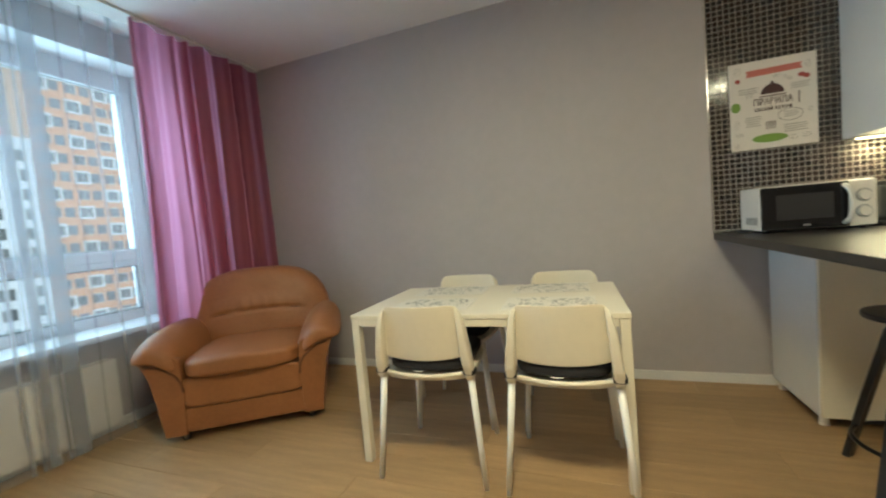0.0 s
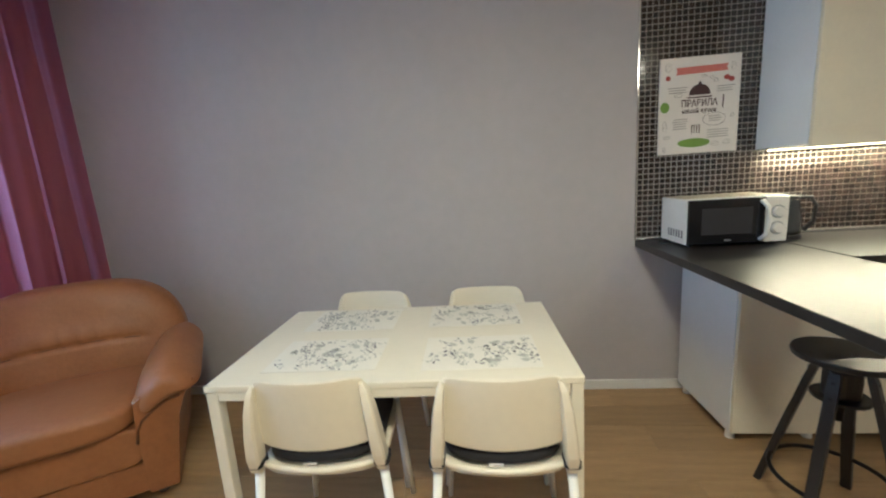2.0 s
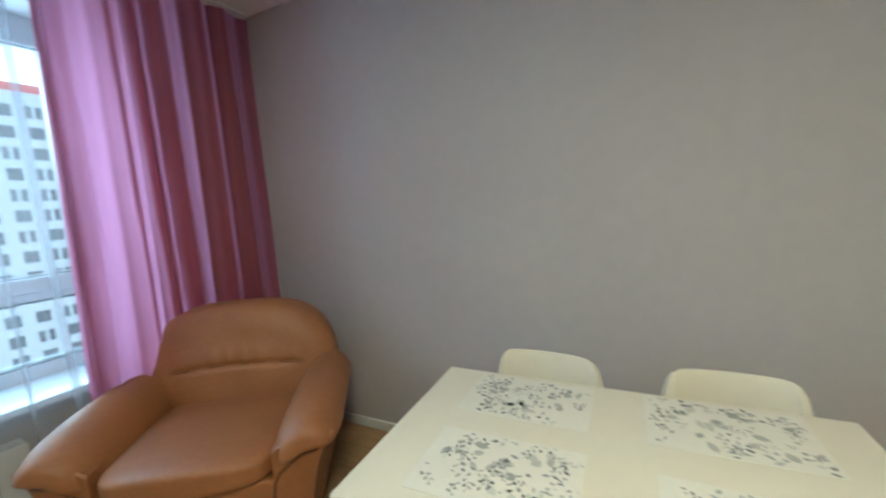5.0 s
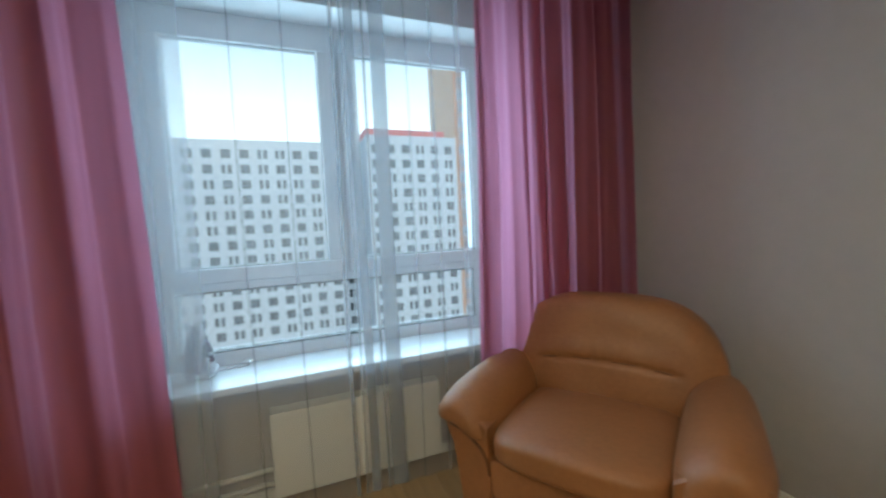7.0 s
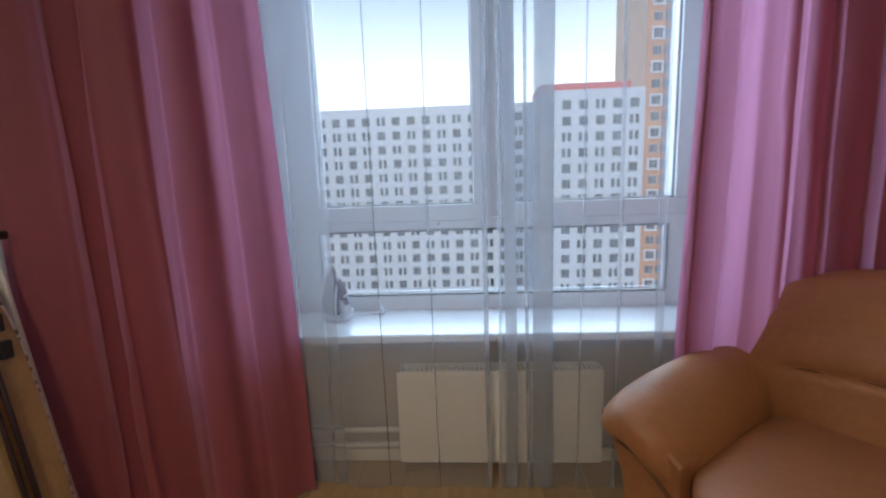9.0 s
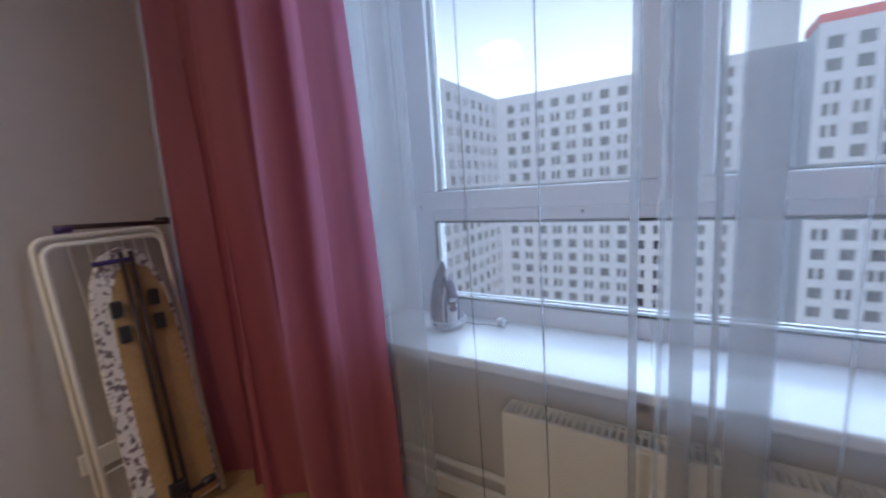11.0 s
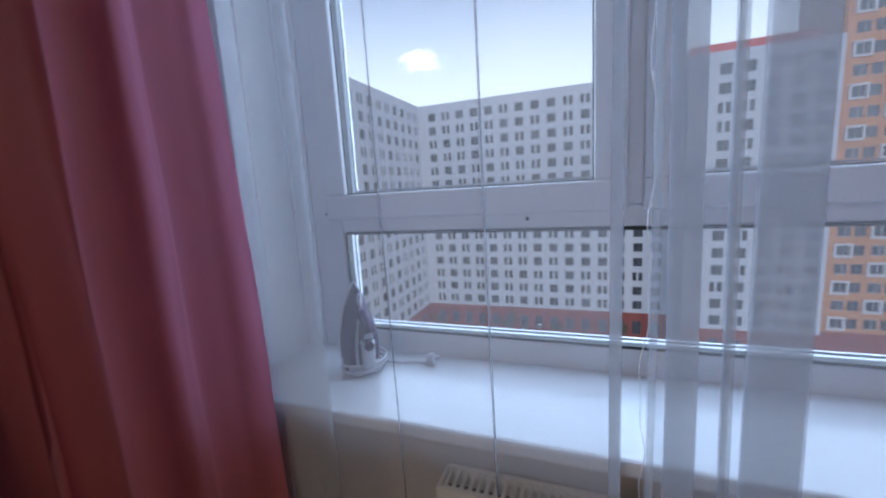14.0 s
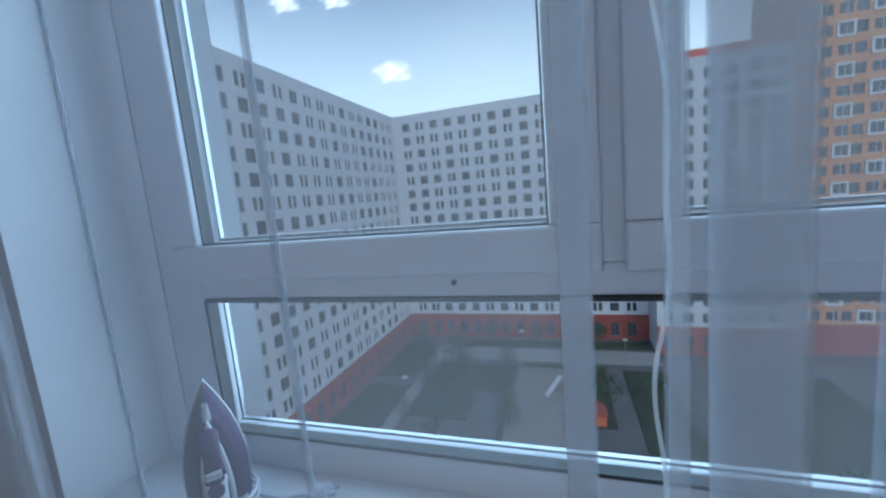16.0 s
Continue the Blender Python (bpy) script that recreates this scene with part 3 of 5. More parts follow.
def dining_chair(m):
    c = thing("dining_chair", m, "white plastic dining chair with black seat pad, at the table", "chair", "chairs round the table")
    seat = part("seat", puff(0.212, 0.212, 0.014, 6, 10, lambda x, y, z: (x * (1 - 0.10 * (y < 0) * abs(y) / 0.2), y + 0.022 * (1 - (x / 0.21) ** 2) * (y > 0.1), z + 0.10 * x * x - 0.004),
                             (0, -0.03, 0.478)), M_CREAM, c, smooth=True)
    part("rear_lip", tube(bmesh.new(), [(0.2 * q, 0.172 + 0.030 * (1 - q * q), 0.494 - 0.012 * (1 - q * q)) for q in (-1, -0.75, -0.5, -0.25, 0, 0.25, 0.5, 0.75, 1)], 0.011, 8), M_CREAM, seat, smooth=True)

    def back(x, y, z):
        v = (z + 0.116) / 0.232
        k = 1.0 - 0.13 * v
        cup = 1 - (x / 0.2) ** 2
        return (x * k, y + 0.166 + 0.026 * v + 0.034 * cup, z - 0.016 * cup * (1 - v) - 0.004 * cup * v)
    part("backrest", puff(0.200, 0.0055, 0.116, 10, 18, back, (0, 0, 0.684)), M_CREAM, c, "thin curved white backrest", smooth=True)
    for s in (-1, 1):
        rings = []
        for z, xo, w, y, d in ((0.470, 0.204, 0.015, 0.174, 0.018), (0.485, 0.206, 0.019, 0.178, 0.026), (0.54, 0.202, 0.021, 0.188, 0.032), (0.62, 0.195, 0.019, 0.196, 0.032),
                               (0.70, 0.187, 0.016, 0.200, 0.028), (0.755, 0.178, 0.012, 0.200, 0.020), (0.780, 0.170, 0.007, 0.199, 0.010)):
            rings.append([(s * (xo + p * w), y + q * d, z) for p, q in ((-1, -0.7), (-0.7, -1), (0.7, -1), (1, -0.7), (1, 0.7), (0.7, 1), (-0.7, 1), (-1, 0.7))])
        part("back_post", loft(rings), M_CREAM, c, "flat tapered side wing")
        part("leg", rd((s * 0.246, 0.215, 0), (s * 0.206, 0.172, 0.475), 0.0105, 0.0155), M_WHITE, c, smooth=True)
        part("leg", rd((s * 0.222, -0.235, 0), (s * 0.188, -0.195, 0.47), 0.0105, 0.0155), M_WHITE, c, smooth=True)
    pad = part("seat_pad", puff(0.196, 0.20, 0.027, 4.5, 10, lambda x, y, z: (x, y + 0.026 * (1 - (x / 0.2) ** 2) * (y > 0.08), z + 0.05 * x * x), (0, -0.028, 0.522)),
               M_BLACKTEX, c, "flat black seat pad", smooth=True)
    part("care_tag", bx(0.0, 0.045, 0.200, 0.203, 0.503, 0.509), M_WHITE, pad, "small white sewn tag")
    for s in (-1, 1):
        rings = [[(s * (0.206 + p * 0.0245), 0.177 + q * 0.031, z) for p, q in ((-1, -0.7), (-0.7, -1), (0.7, -1), (1, -0.7), (1, 0.7), (0.7, 1), (-0.7, 1), (-1, 0.7))] for z in (0.496, 0.514)]
        part("strap", loft(rings), M_BLACKTEX, pad, "black strap round the post")
    return c


ch = dining_chair(pose(2.465, -1.098, 0, 0, 0, 183))
copy_thing(ch, pose(3.065, -1.098, 0, 0, 0, 180))
copy_thing(ch, pose(2.43, -0.575, 0, 0, 0, -2))
copy_thing(ch, pose(3.045, -0.565, 0, 0, 0, 1))

# ---- bar stools ----


def bar_stool(m):
    c = thing("bar_stool", m, "black wooden bar stool with foot ring, under the worktop", "stool", "bar stools at the counter")
    part("seat", disc(0.15, 0.642, 0.665, 40, 0.006), M_BLACKWOOD, c)
    part("screw", rd((0, 0, 0.40), (0, 0, 0.642), 0.016), M_BLACKMETAL, c)
    part("hub", disc(0.055, 0.50, 0.60, 20, 0.005), M_BLACKWOOD, c)
    part("collar", disc(0.085, 0.487, 0.50, 24, 0.003), M_BLACKWOOD, c)
    for k in range(4):
        a = radians(45 + 90 * k)
        d = Vector((math.cos(a), math.sin(a), 0))
        rot = Matrix.Rotation(a, 4, "Z")
        ring = []
        for z, r, w, t in ((0.0, 0.222, 0.012, 0.016), (0.30, 0.150, 0.013, 0.018), (0.585, 0.078, 0.012, 0.017), (0.605, 0.070, 0.009, 0.013)):
            ring.append([rot @ Vector((r + p * w, q * t, z)) for p, q in ((-1, -1), (1, -1), (1, 1), (-1, 1))])
        lg = part("leg", loft(ring), M_BLACKWOOD, c)
        for z in (0.52, 0.575):
            r = 0.222 - (0.222 - 0.078) * z / 0.585 + 0.0115
            p = d * r + Vector((0, 0, z))
            part("bolt", rd(p, p + d * 0.004, 0.006, n=8), M_BLACKMETAL, lg)
    ring = [(0.182 * math.cos(k * math.pi / 20), 0.182 * math.sin(k * math.pi / 20), 0.155) for k in range(40)]
    part("foot_ring", tube(bmesh.new(), ring, 0.0085, 8, True), M_BLACKMETAL, c, "round steel foot ring", smooth=True)
    return c


st = bar_stool(pose(4.312, -0.925, 0, 0, 0, -9.5))
copy_thing(st, pose(4.32, -1.37, 0, 0, 0, -21))

# ---- kitchen ----
wt = thing("worktop", pose(0, 0, 0), "glossy black kitchen worktop with a peninsula over the stools", "worktop")
part("wall_slab", bx(4.563, 6.4, -0.63, -0.004, 0.907, 0.945, bevel=0.003), M_TOP, wt)
part("peninsula_slab", bx(3.93, 4.558, -2.25, -0.004, 0.907, 0.945, bevel=0.003), M_TOP, wt)
part("joint_strip", bx(4.5585, 4.5625, -0.63, -0.004, 0.91, 0.9468), M_CHROME, wt, "thin metal joint strip")
part("back_rail", bx(3.93, 6.4, -0.0218, -0.008, 0.9452, 0.962, bevel=0.003), M_CHROME, wt, "metal sealing strip at the wall")
part("support_panel", bx(3.98, 4.53, -2.24, -2.21, 0, 0.9065), M_CAB, wt)


def base_cabinet(x, w):
    c = thing("base_cabinet", pose(x, 0, 0), "white base cabinet on short plastic feet, under the worktop", "cabinet", "base cabinets")
    part("body", bx(0.0, w - 0.002, -0.515, -0.02, 0.055, 0.905, bevel=0.002), M_CABSIDE, c)
    part("door", bx(0.002, w - 0.004, -0.537, -0.518, 0.06, 0.895, bevel=0.003), M_CAB, c)
    for fx in (0.035, w - 0.035):
        for fy in (-0.47, -0.06):
            part("foot", rd((fx, fy, 0), (fx, fy, 0.056), 0.022, 0.016), M_WHITE, c)
    return c


for i in range(5):
    base_cabinet(4.195 + 0.43 * i, 0.43)


def wall_cabinet(x, w):
    c = thing("wall_cabinet", pose(x, 0, 1.42), "cream wall cabinet with a framed door above the lit worktop", "cabinet", "wall cabinets")
    part("body", bx(0, w - 0.002, -0.355, -0.010, 0, 0.95, bevel=0.002), M_CABSIDE, c)
    d = part("door", bx(0.002, w - 0.004, -0.376, -0.357, -0.012, 0.948, bevel=0.003), M_CAB, c)
    for a in ((0.004, w - 0.006, 0.055, 0.063), (0.004, w - 0.006, 0.072, 0.076)):
        part("groove_bead", bx(a[0], a[1], -0.380, -0.3765, a[2], a[3]), M_CAB, d)
    return c


for i in range(3):
    wall_cabinet(4.553 + 0.6 * i, 0.6)
led = thing("under_cabinet_light", pose(5.45, -0.06, 1.412), "lit warm strip light under the wall cabinets", "light")
part("housing", bx(-0.87, 0.87, -0.014, 0.014, 0.0, 0.0075), M_CHROME, led)
part("diffuser", bx(-0.86, 0.86, -0.010, 0.010, -0.005, 0.0), M_LED, led, "glowing diffuser")

mw = thing("microwave", pose(4.30, -0.165, 0.9452), "white microwave oven with a black glass door, on the worktop", "microwave")
part("body", bx(-0.235, 0.235, -0.13, 0.14, 0.012, 0.245, bevel=0.006), M_WHITE, mw)
dr = part("door", bx(-0.232, 0.125, -0.150, -0.131, 0.016, 0.24, bevel=0.004), M_BLACKGLASS, mw, "black glass door")
part("window_mesh", bx(-0.17, 0.065, -0.1525, -0.1505, 0.065, 0.195), M_DARKPL, dr)
part("handle", tube(bmesh.new(), [(0.105, -0.152, 0.03), (0.118, -0.175, 0.06), (0.122, -0.182, 0.128), (0.118, -0.175, 0.195), (0.105, -0.152, 0.225)], 0.011), M_WHITE, dr, "curved white handle", smooth=True)
cp = part("control_panel", bx(0.128, 0.232, -0.148, -0.131, 0.016, 0.24, bevel=0.004), M_WHITE, mw)
for z in (0.165, 0.085):
    part("knob", rd((0.182, -0.149, z), (0.182, -0.166, z), 0.026, 0.023, 20), M_WHITE, cp, "round white knob", smooth=False)
    part("knob_ring", rd((0.182, -0.148, z), (0.182, -0.1505, z), 0.033, 0.033, 24), M_SPACER, cp)
for i in range(6):
    part("vent_slot", bx(-0.2365, -0.2352, -0.10 + i * 0.028, -0.09 + i * 0.028, 0.045, 0.085), M_DARKPL, mw)
part("badge", bx(-0.06, -0.03, -0.1515, -0.1505, 0.03, 0.038), M_SPACER, dr)
for x in (-0.2, 0.2):
    for y in (-0.1, 0.11):
        part("foot", rd((x, y, 0), (x, y, 0.013), 0.012), M_DARKPL, mw)
tagged(part("napkin", sheet(lambda u, v: (4.063 + 0.455 * u, -0.285 + 0.25 * v, 1.1922 + 0.0008 * math.sin(25 * u + 9 * v)), 16, 8, 0.001),
                  mat("beige_lace_cloth", (0.62, 0.56, 0.46), 0.8, var=0.3, scale=40)), "thin beige cloth laid over the microwave", "napkin")
ket = thing("kettle", pose(4.64, -0.14, 0.9452), "glass electric kettle with a dark handle, on the worktop", "kettle")
part("base", disc(0.075, 0.0, 0.022, 28, 0.004), M_DARKPL, ket)
rings = [[(r * math.cos(k * math.pi / 12), r * math.sin(k * math.pi / 12), z) for k in range(24)] for z, r in ((0.023, 0.068), (0.05, 0.074), (0.12, 0.07), (0.19, 0.058), (0.205, 0.056))]
part("jug", loft(rings), mat("smoked_glass", (0.05, 0.055, 0.06), 0.06, spec=0.8), ket, smooth=True)
part("lid", disc(0.056, 0.206, 0.226, 24, 0.004), M_DARKPL, ket)
part("handle", tube(bmesh.new(), [(0.05, -0.02, 0.215), (0.095, -0.035, 0.212), (0.118, -0.042, 0.17), (0.112, -0.04, 0.09), (0.075, -0.03, 0.04)], 0.011), M_DARKPL, ket, smooth=True)
part("spout", rd((-0.05, 0, 0.18), (-0.075, 0, 0.20), 0.016, 0.012), M_DARKPL, ket)
tagged(part("power_cable", tube(bmesh.new(), [(4.02 + 0.05 * math.cos(a * 0.5) + 0.006 * a, -0.14 - 0.06 * math.sin(a * 0.5), 0.950 + 0.001 * (a % 3)) for a in range(18)], 0.004), M_DARKPL, smooth=True),
       "loose black power cable on the worktop", "cable")

# mosaic backsplash
TZ0, TZ1, TX0, TX1, TP = 0.9455, HGT - 0.001, 3.932, 5.9, 0.0302
splash = structure("wall_tiling", bx(TX0, 6.45, -0.004, -0.0002, TZ0, TZ1), M_GROUT, "dark brown glass mosaic with pale grout", "tiling")
part("edge_trim", bx(TX0 - 0.006, TX0, -0.009, -0.0002, TZ0, TZ1), M_CHROME, splash, "thin metal edge trim")

# poster
pos = thing("wall_poster", pose(4.242, -0.0085, 1.675), "off-white canvas poster with Russian kitchen rules, on the tiles", "poster")
part("canvas", bx(-0.205, 0.205, -0.017, 0.0, -0.252, 0.252, bevel=0.002), M_CANVAS, pos)
INK = mat("dark_brown_ink", (0.06, 0.025, 0.025), 0.7)
INKG = mat("grey_ink", (0.33, 0.3, 0.28), 0.7)
RED = mat("faded_red_ink", (0.55, 0.17, 0.14), 0.7)
GREEN = mat("leaf_green_ink", (0.2, 0.33, 0.06), 0.7)
DKRED = mat("tomato_ink", (0.35, 0.06, 0.05), 0.7)


def flat(points, y=-0.0175):
    bm = bmesh.new()
    bm.faces.new([bm.verts.new((p, y, q)) for p, q in points])
    return bm


def oval(cx, cz, a, b, n=24, lo=0.0, hi=2 * math.pi):
    return [(cx + a * math.cos(lo + (hi - lo) * k / n), cz + b * math.sin(lo + (hi - lo) * k / n)) for k in range(n)]


part("ribbon", flat([(-0.125, 0.200), (0.14, 0.205), (0.132, 0.188), (0.14, 0.170), (-0.125, 0.163), (-0.118, 0.18)]), RED, pos, "faded red ribbon")
part("cloche", flat(oval(0, 0.055, 0.055, 0.056, 24, 0, math.pi * 24 / 23)), INK, pos, "dark serving dome")
part("tray", flat([(-0.068, 0.047), (0.068, 0.047), (0.06, 0.04), (-0.06, 0.04)]), INK, pos)
part("tray_knob", flat(oval(0, 0.117, 0.008, 0.008, 12)), INK, pos)
part("cucumber", flat(oval(-0.02, -0.195, 0.085, 0.024)), GREEN, pos, "green cucumber drawing")
part("lime", flat(oval(-0.178, 0.0, 0.024, 0.028)), GREEN, pos, "green lime drawing")
for cx, cz in ((0.135, 0.135), (0.158, 0.125)):
    part("tomato", flat(oval(cx, cz, 0.016, 0.013, 14)), DKRED, pos)
part("berry", flat(oval(-0.165, 0.15, 0.013, 0.013, 14)), DKRED, pos)
oring = bmesh.new()
tube(oring, [(p, -0.0172, q) for p, q in oval(0.08, -0.075, 0.058, 0.034, 28)], 0.0012, 4, True)
part("oval_frame", oring, INK, pos)
for k in range(4):
    part("cutlery", flat([(-0.035 + 0.013 * k, -0.145), (-0.031 + 0.013 * k, -0.145), (-0.029 + 0.013 * k, -0.10), (-0.037 + 0.013 * k, -0.10)]), INK, pos)
part("knife", flat([(0.118, -0.02), (0.124, -0.02), (0.126, 0.045), (0.118, 0.05)]), INK, pos)
rp = random.Random(4)
for x0, x1, z0, n in ((-0.165, -0.06, 0.095, 3), (0.08, 0.18, 0.09, 3), (-0.14, -0.05, -0.07, 5), (0.045, 0.165, -0.135, 4), (0.045, 0.12, -0.062, 3)):
    for k in range(n):
        z = z0 - 0.0125 * k
        part("writing_line", flat([(x0 + rp.uniform(0, 0.012), z), (x1 - rp.uniform(0, 0.02), z + 0.002), (x1 - rp.uniform(0, 0.02), z + 0.006), (x0 + rp.uniform(0, 0.012), z + 0.0045)]), INKG, pos)
for cx, cz, a, b in ((-0.165, 0.205, 0.016, 0.022), (-0.11, 0.06, 0.02, 0.012), (0.165, 0.19, 0.012, 0.02), (0.08, 0.125, 0.012, 0.01), (-0.175, -0.1, 0.012, 0.026), (-0.165, -0.16, 0.02, 0.009),
                     (0.09, -0.205, 0.02, 0.012), (0.15, -0.2, 0.02, 0.012), (0.172, -0.06, 0.01, 0.013), (-0.175, -0.225, 0.009, 0.012), (0.02, 0.15, 0.014, 0.006), (0.06, 0.14, 0.01, 0.008)):
    ob = bmesh.new()
    tube(ob, [(p, -0.0172, q) for p, q in oval(cx, cz, a, b, 14)], 0.0011, 4, True)
    tube(ob, [(cx - a * 0.7, -0.0172, cz - b * 0.5), (cx, -0.0172, cz + b * 0.2), (cx + a * 0.7, -0.0172, cz + b * 0.5)], 0.001, 4)
    part("food_doodle", ob, INKG, pos)


def words(text, size, place, material, parent, name, width=None):
    cu = bpy.data.curves.new(name, "FONT")
    cu.body, cu.size, cu.align_x, cu.align_y, cu.extrude = text, size, "CENTER", "CENTER", 0.0003
    cu.offset = size * 0.022
    ob = new(name, cu)
    bpy.context.view_layer.update()
    me = bpy.data.meshes.new_from_object(ob.evaluated_get(bpy.context.evaluated_depsgraph_get()))
    bpy.data.objects.remove(ob)
    me.materials.clear()
    me.materials.append(material)
    o = new(name, me)
    o.matrix_local = pose(*place, 90, 0, 0)
    o.parent = parent
    if width:
        xs = [v.co.x for v in me.vertices]
        k = width / max(1e-6, max(xs) - min(xs))
        o.scale = (k, 1, 1)
    return o


words("ПРАВИЛА", 0.05, (0.0, -0.0178, 0.012), INK, pos, "title_text", 0.185)
words("нашей кухни", 0.032, (0.0, -0.0178, -0.027), INK, pos, "subtitle_text", 0.175)

# ---- drying rack and ironing board against the wall ----
rk = thing("drying_rack", pose(0.815, -3.40, 0, 0, 0, 0), "folded white tube drying rack leaning on the grey wall", "drying rack")


def lean_pt(x, z, off):
    return (x, 0.115 - 0.10 * (z / 1.1) * 1.55 + off, z)


def hoop(w, h, off, r=0.04):
    pts = [lean_pt(-w, 0.008, off)]
    pts += [lean_pt(-w, h - r, off)] + [lean_pt(-w + r - r * math.cos(a), h - r + r * math.sin(a), off) for a in (0.4, 0.8, 1.2, 1.57)]
    pts += [lean_pt(w - r + r * math.sin(a), h - r + r * math.cos(a), off) for a in (0.0, 0.4, 0.8, 1.2, 1.57)]
    pts += [lean_pt(w, 0.008, off)]
    return pts


part("outer_frame", tube(bmesh.new(), hoop(0.185, 1.10, 0.0), 0.0085, 10), M_WHITE, rk, smooth=True)
part("inner_frame", tube(bmesh.new(), hoop(0.172, 1.075, 0.028), 0.0085, 10), M_WHITE, rk, smooth=True)
for x in (-0.12, -0.085, -0.05, 0.0, 0.05, 0.1):
    part("wire", tube(bmesh.new(), [lean_pt(x - 0.03, 0.28, 0.004), lean_pt(x, 1.075, 0.004)], 0.002, 6), M_WHITE, rk)
part("crossbar", tube(bmesh.new(), [lean_pt(-0.18, 0.29, 0.004), lean_pt(0.18, 0.29, 0.004)], 0.004, 6), M_WHITE, rk)

ib = thing("ironing_board", pose(0.815, -3.40, 0, 0, 0, 0), "folded ironing board with floral cover, leaning in the rack", "ironing board")
M_HARDB = mat("brown_hardboard", (0.46, 0.29, 0.13), 0.6, var=0.2, scale=8)
M_COVER = mat("white_and_grey_floral_cloth", (0.74, 0.71, 0.70), 0.85, var=0.1, scale=48, colour2=(0.2, 0.16, 0.18))
for nd in M_COVER.node_tree.nodes:
    if nd.bl_idname == "ShaderNodeValToRGB":
        nd.color_ramp.elements[0].position, nd.color_ramp.elements[1].position = 0.43, 0.48
    if nd.bl_idname == "ShaderNodeMix":
        nd.inputs[0].default_value = 0.08
M_PURP = mat("violet_plastic", (0.04, 0.02, 0.16), 0.4)
M_BROWNST = mat("dark_brown_steel", (0.06, 0.04, 0.045), 0.35, 0.5)
outline = [(-0.125, 0.05), (-0.13, 0.3), (-0.128, 0.6), (-0.12, 0.8), (-0.10, 0.93), (-0.06, 1.02), (0.0, 1.045), (0.06, 1.02), (0.10, 0.93), (0.12, 0.8), (0.128, 0.6), (0.13, 0.3), (0.125, 0.05)]
outline = [(x * 1.02 - 0.04, z) for x, z in outline]


def slab(outl, o0, o1):
    return loft([[Vector(lean_pt(x + 0.02, z, o0)) for x, z in outl], [Vector(lean_pt(x + 0.02, z, o1)) for x, z in outl]])


part("cover", slab(outline, 0.036, 0.058), M_COVER, ib, "floral cotton cover")
part("board", slab([((x + 0.04) * 0.76 - 0.062, 0.05 + (z - 0.05) * 0.93 + 0.01) for x, z in outline], 0.0585, 0.0625), M_HARDB, ib, "brown board underside")
for x in (-0.022, 0.008):
    part("leg", tube(bmesh.new(), [lean_pt(x - 0.012, 0.07, 0.078), lean_pt(x - 0.02, 1.03, 0.078)], 0.008, 8), M_BROWNST, ib, smooth=True)
for z, x0, x1 in ((1.125, -0.20, 0.135), (0.115, -0.13, 0.18)):
    off = 0.05 if z > 1 else 0.085
    bar = part("foot_bar", tube(bmesh.new(), [lean_pt(x0, z - 0.008, off), lean_pt(x1, z + 0.008, off)], 0.009, 8), M_BROWNST, ib, smooth=True)
    for a, b in ((x0, x0 + 0.045), (x1 - 0.045, x1)):
        part("end_cap", tube(bmesh.new(), [lean_pt(a, z, off), lean_pt(b, z, off)], 0.0125, 10), M_PURP if b == x1 else M_DARKPL, bar, "plastic end cap", smooth=True)
part("top_hook", tube(bmesh.new(), [lean_pt(-0.05, 1.0, 0.075), lean_pt(0.07, 1.0, 0.075)], 0.009, 8), M_PURP, ib)
for x, z in ((-0.08, 0.85), (-0.082, 0.76), (0.035, 0.835), (0.03, 0.745)):
    part("bracket", bx(x - 0.016, x + 0.016, lean_pt(0, z, 0.063)[1], lean_pt(0, z, 0.083)[1], z - 0.03, z + 0.03, bevel=0.004), M_DARKPL, ib, "black plastic clip")
part("hinge_block", bx(-0.04, 0.02, lean_pt(0, 0.15, 0.063)[1], lean_pt(0, 0.15, 0.085)[1], 0.12, 0.17, bevel=0.004), M_DARKPL, ib)
so = thing("wall_socket", pose(0.92, Y0, 0.28), "white double wall socket low on the grey wall", "socket")
part("plate", bx(-0.078, 0.078, 0.0005, 0.012, -0.04, 0.04, bevel=0.004), M_TRIM, so)
for x in (-0.037, 0.037):
    part("outlet", rd((x, 0.012, 0), (x, 0.014, 0), 0.02, 0.02, 20), M_TRIM, so)

# ---- iron on the sill ----
IRON_TURN = 138
ir = thing("steam_iron", pose(0.135, -2.425, LZ, 0, 0, IRON_TURN), "violet and white steam iron standing on its heel on the sill", "iron")
M_IRON = mat("dark_violet_plastic", (0.03, 0.008, 0.05), 0.6, var=0.1, spec=0.12)
M_IRONW = mat("pale_grey_plastic", (0.45, 0.45, 0.5), 0.35)


def arch(w, h, y, n=12):
    """A pointed arch outline, standing on its heel."""
    left = []
    for k in range(n + 1):
        t = k / n
        left.append((w * (1 - t ** 2.4) * (0.86 + 0.14 * math.sin(min(1, t * 2.2) * 1.57)), h * t))
    return [(x, y, z) for x, z in left] + [(-x, y, z) for x, z in reversed(left[:-1])]


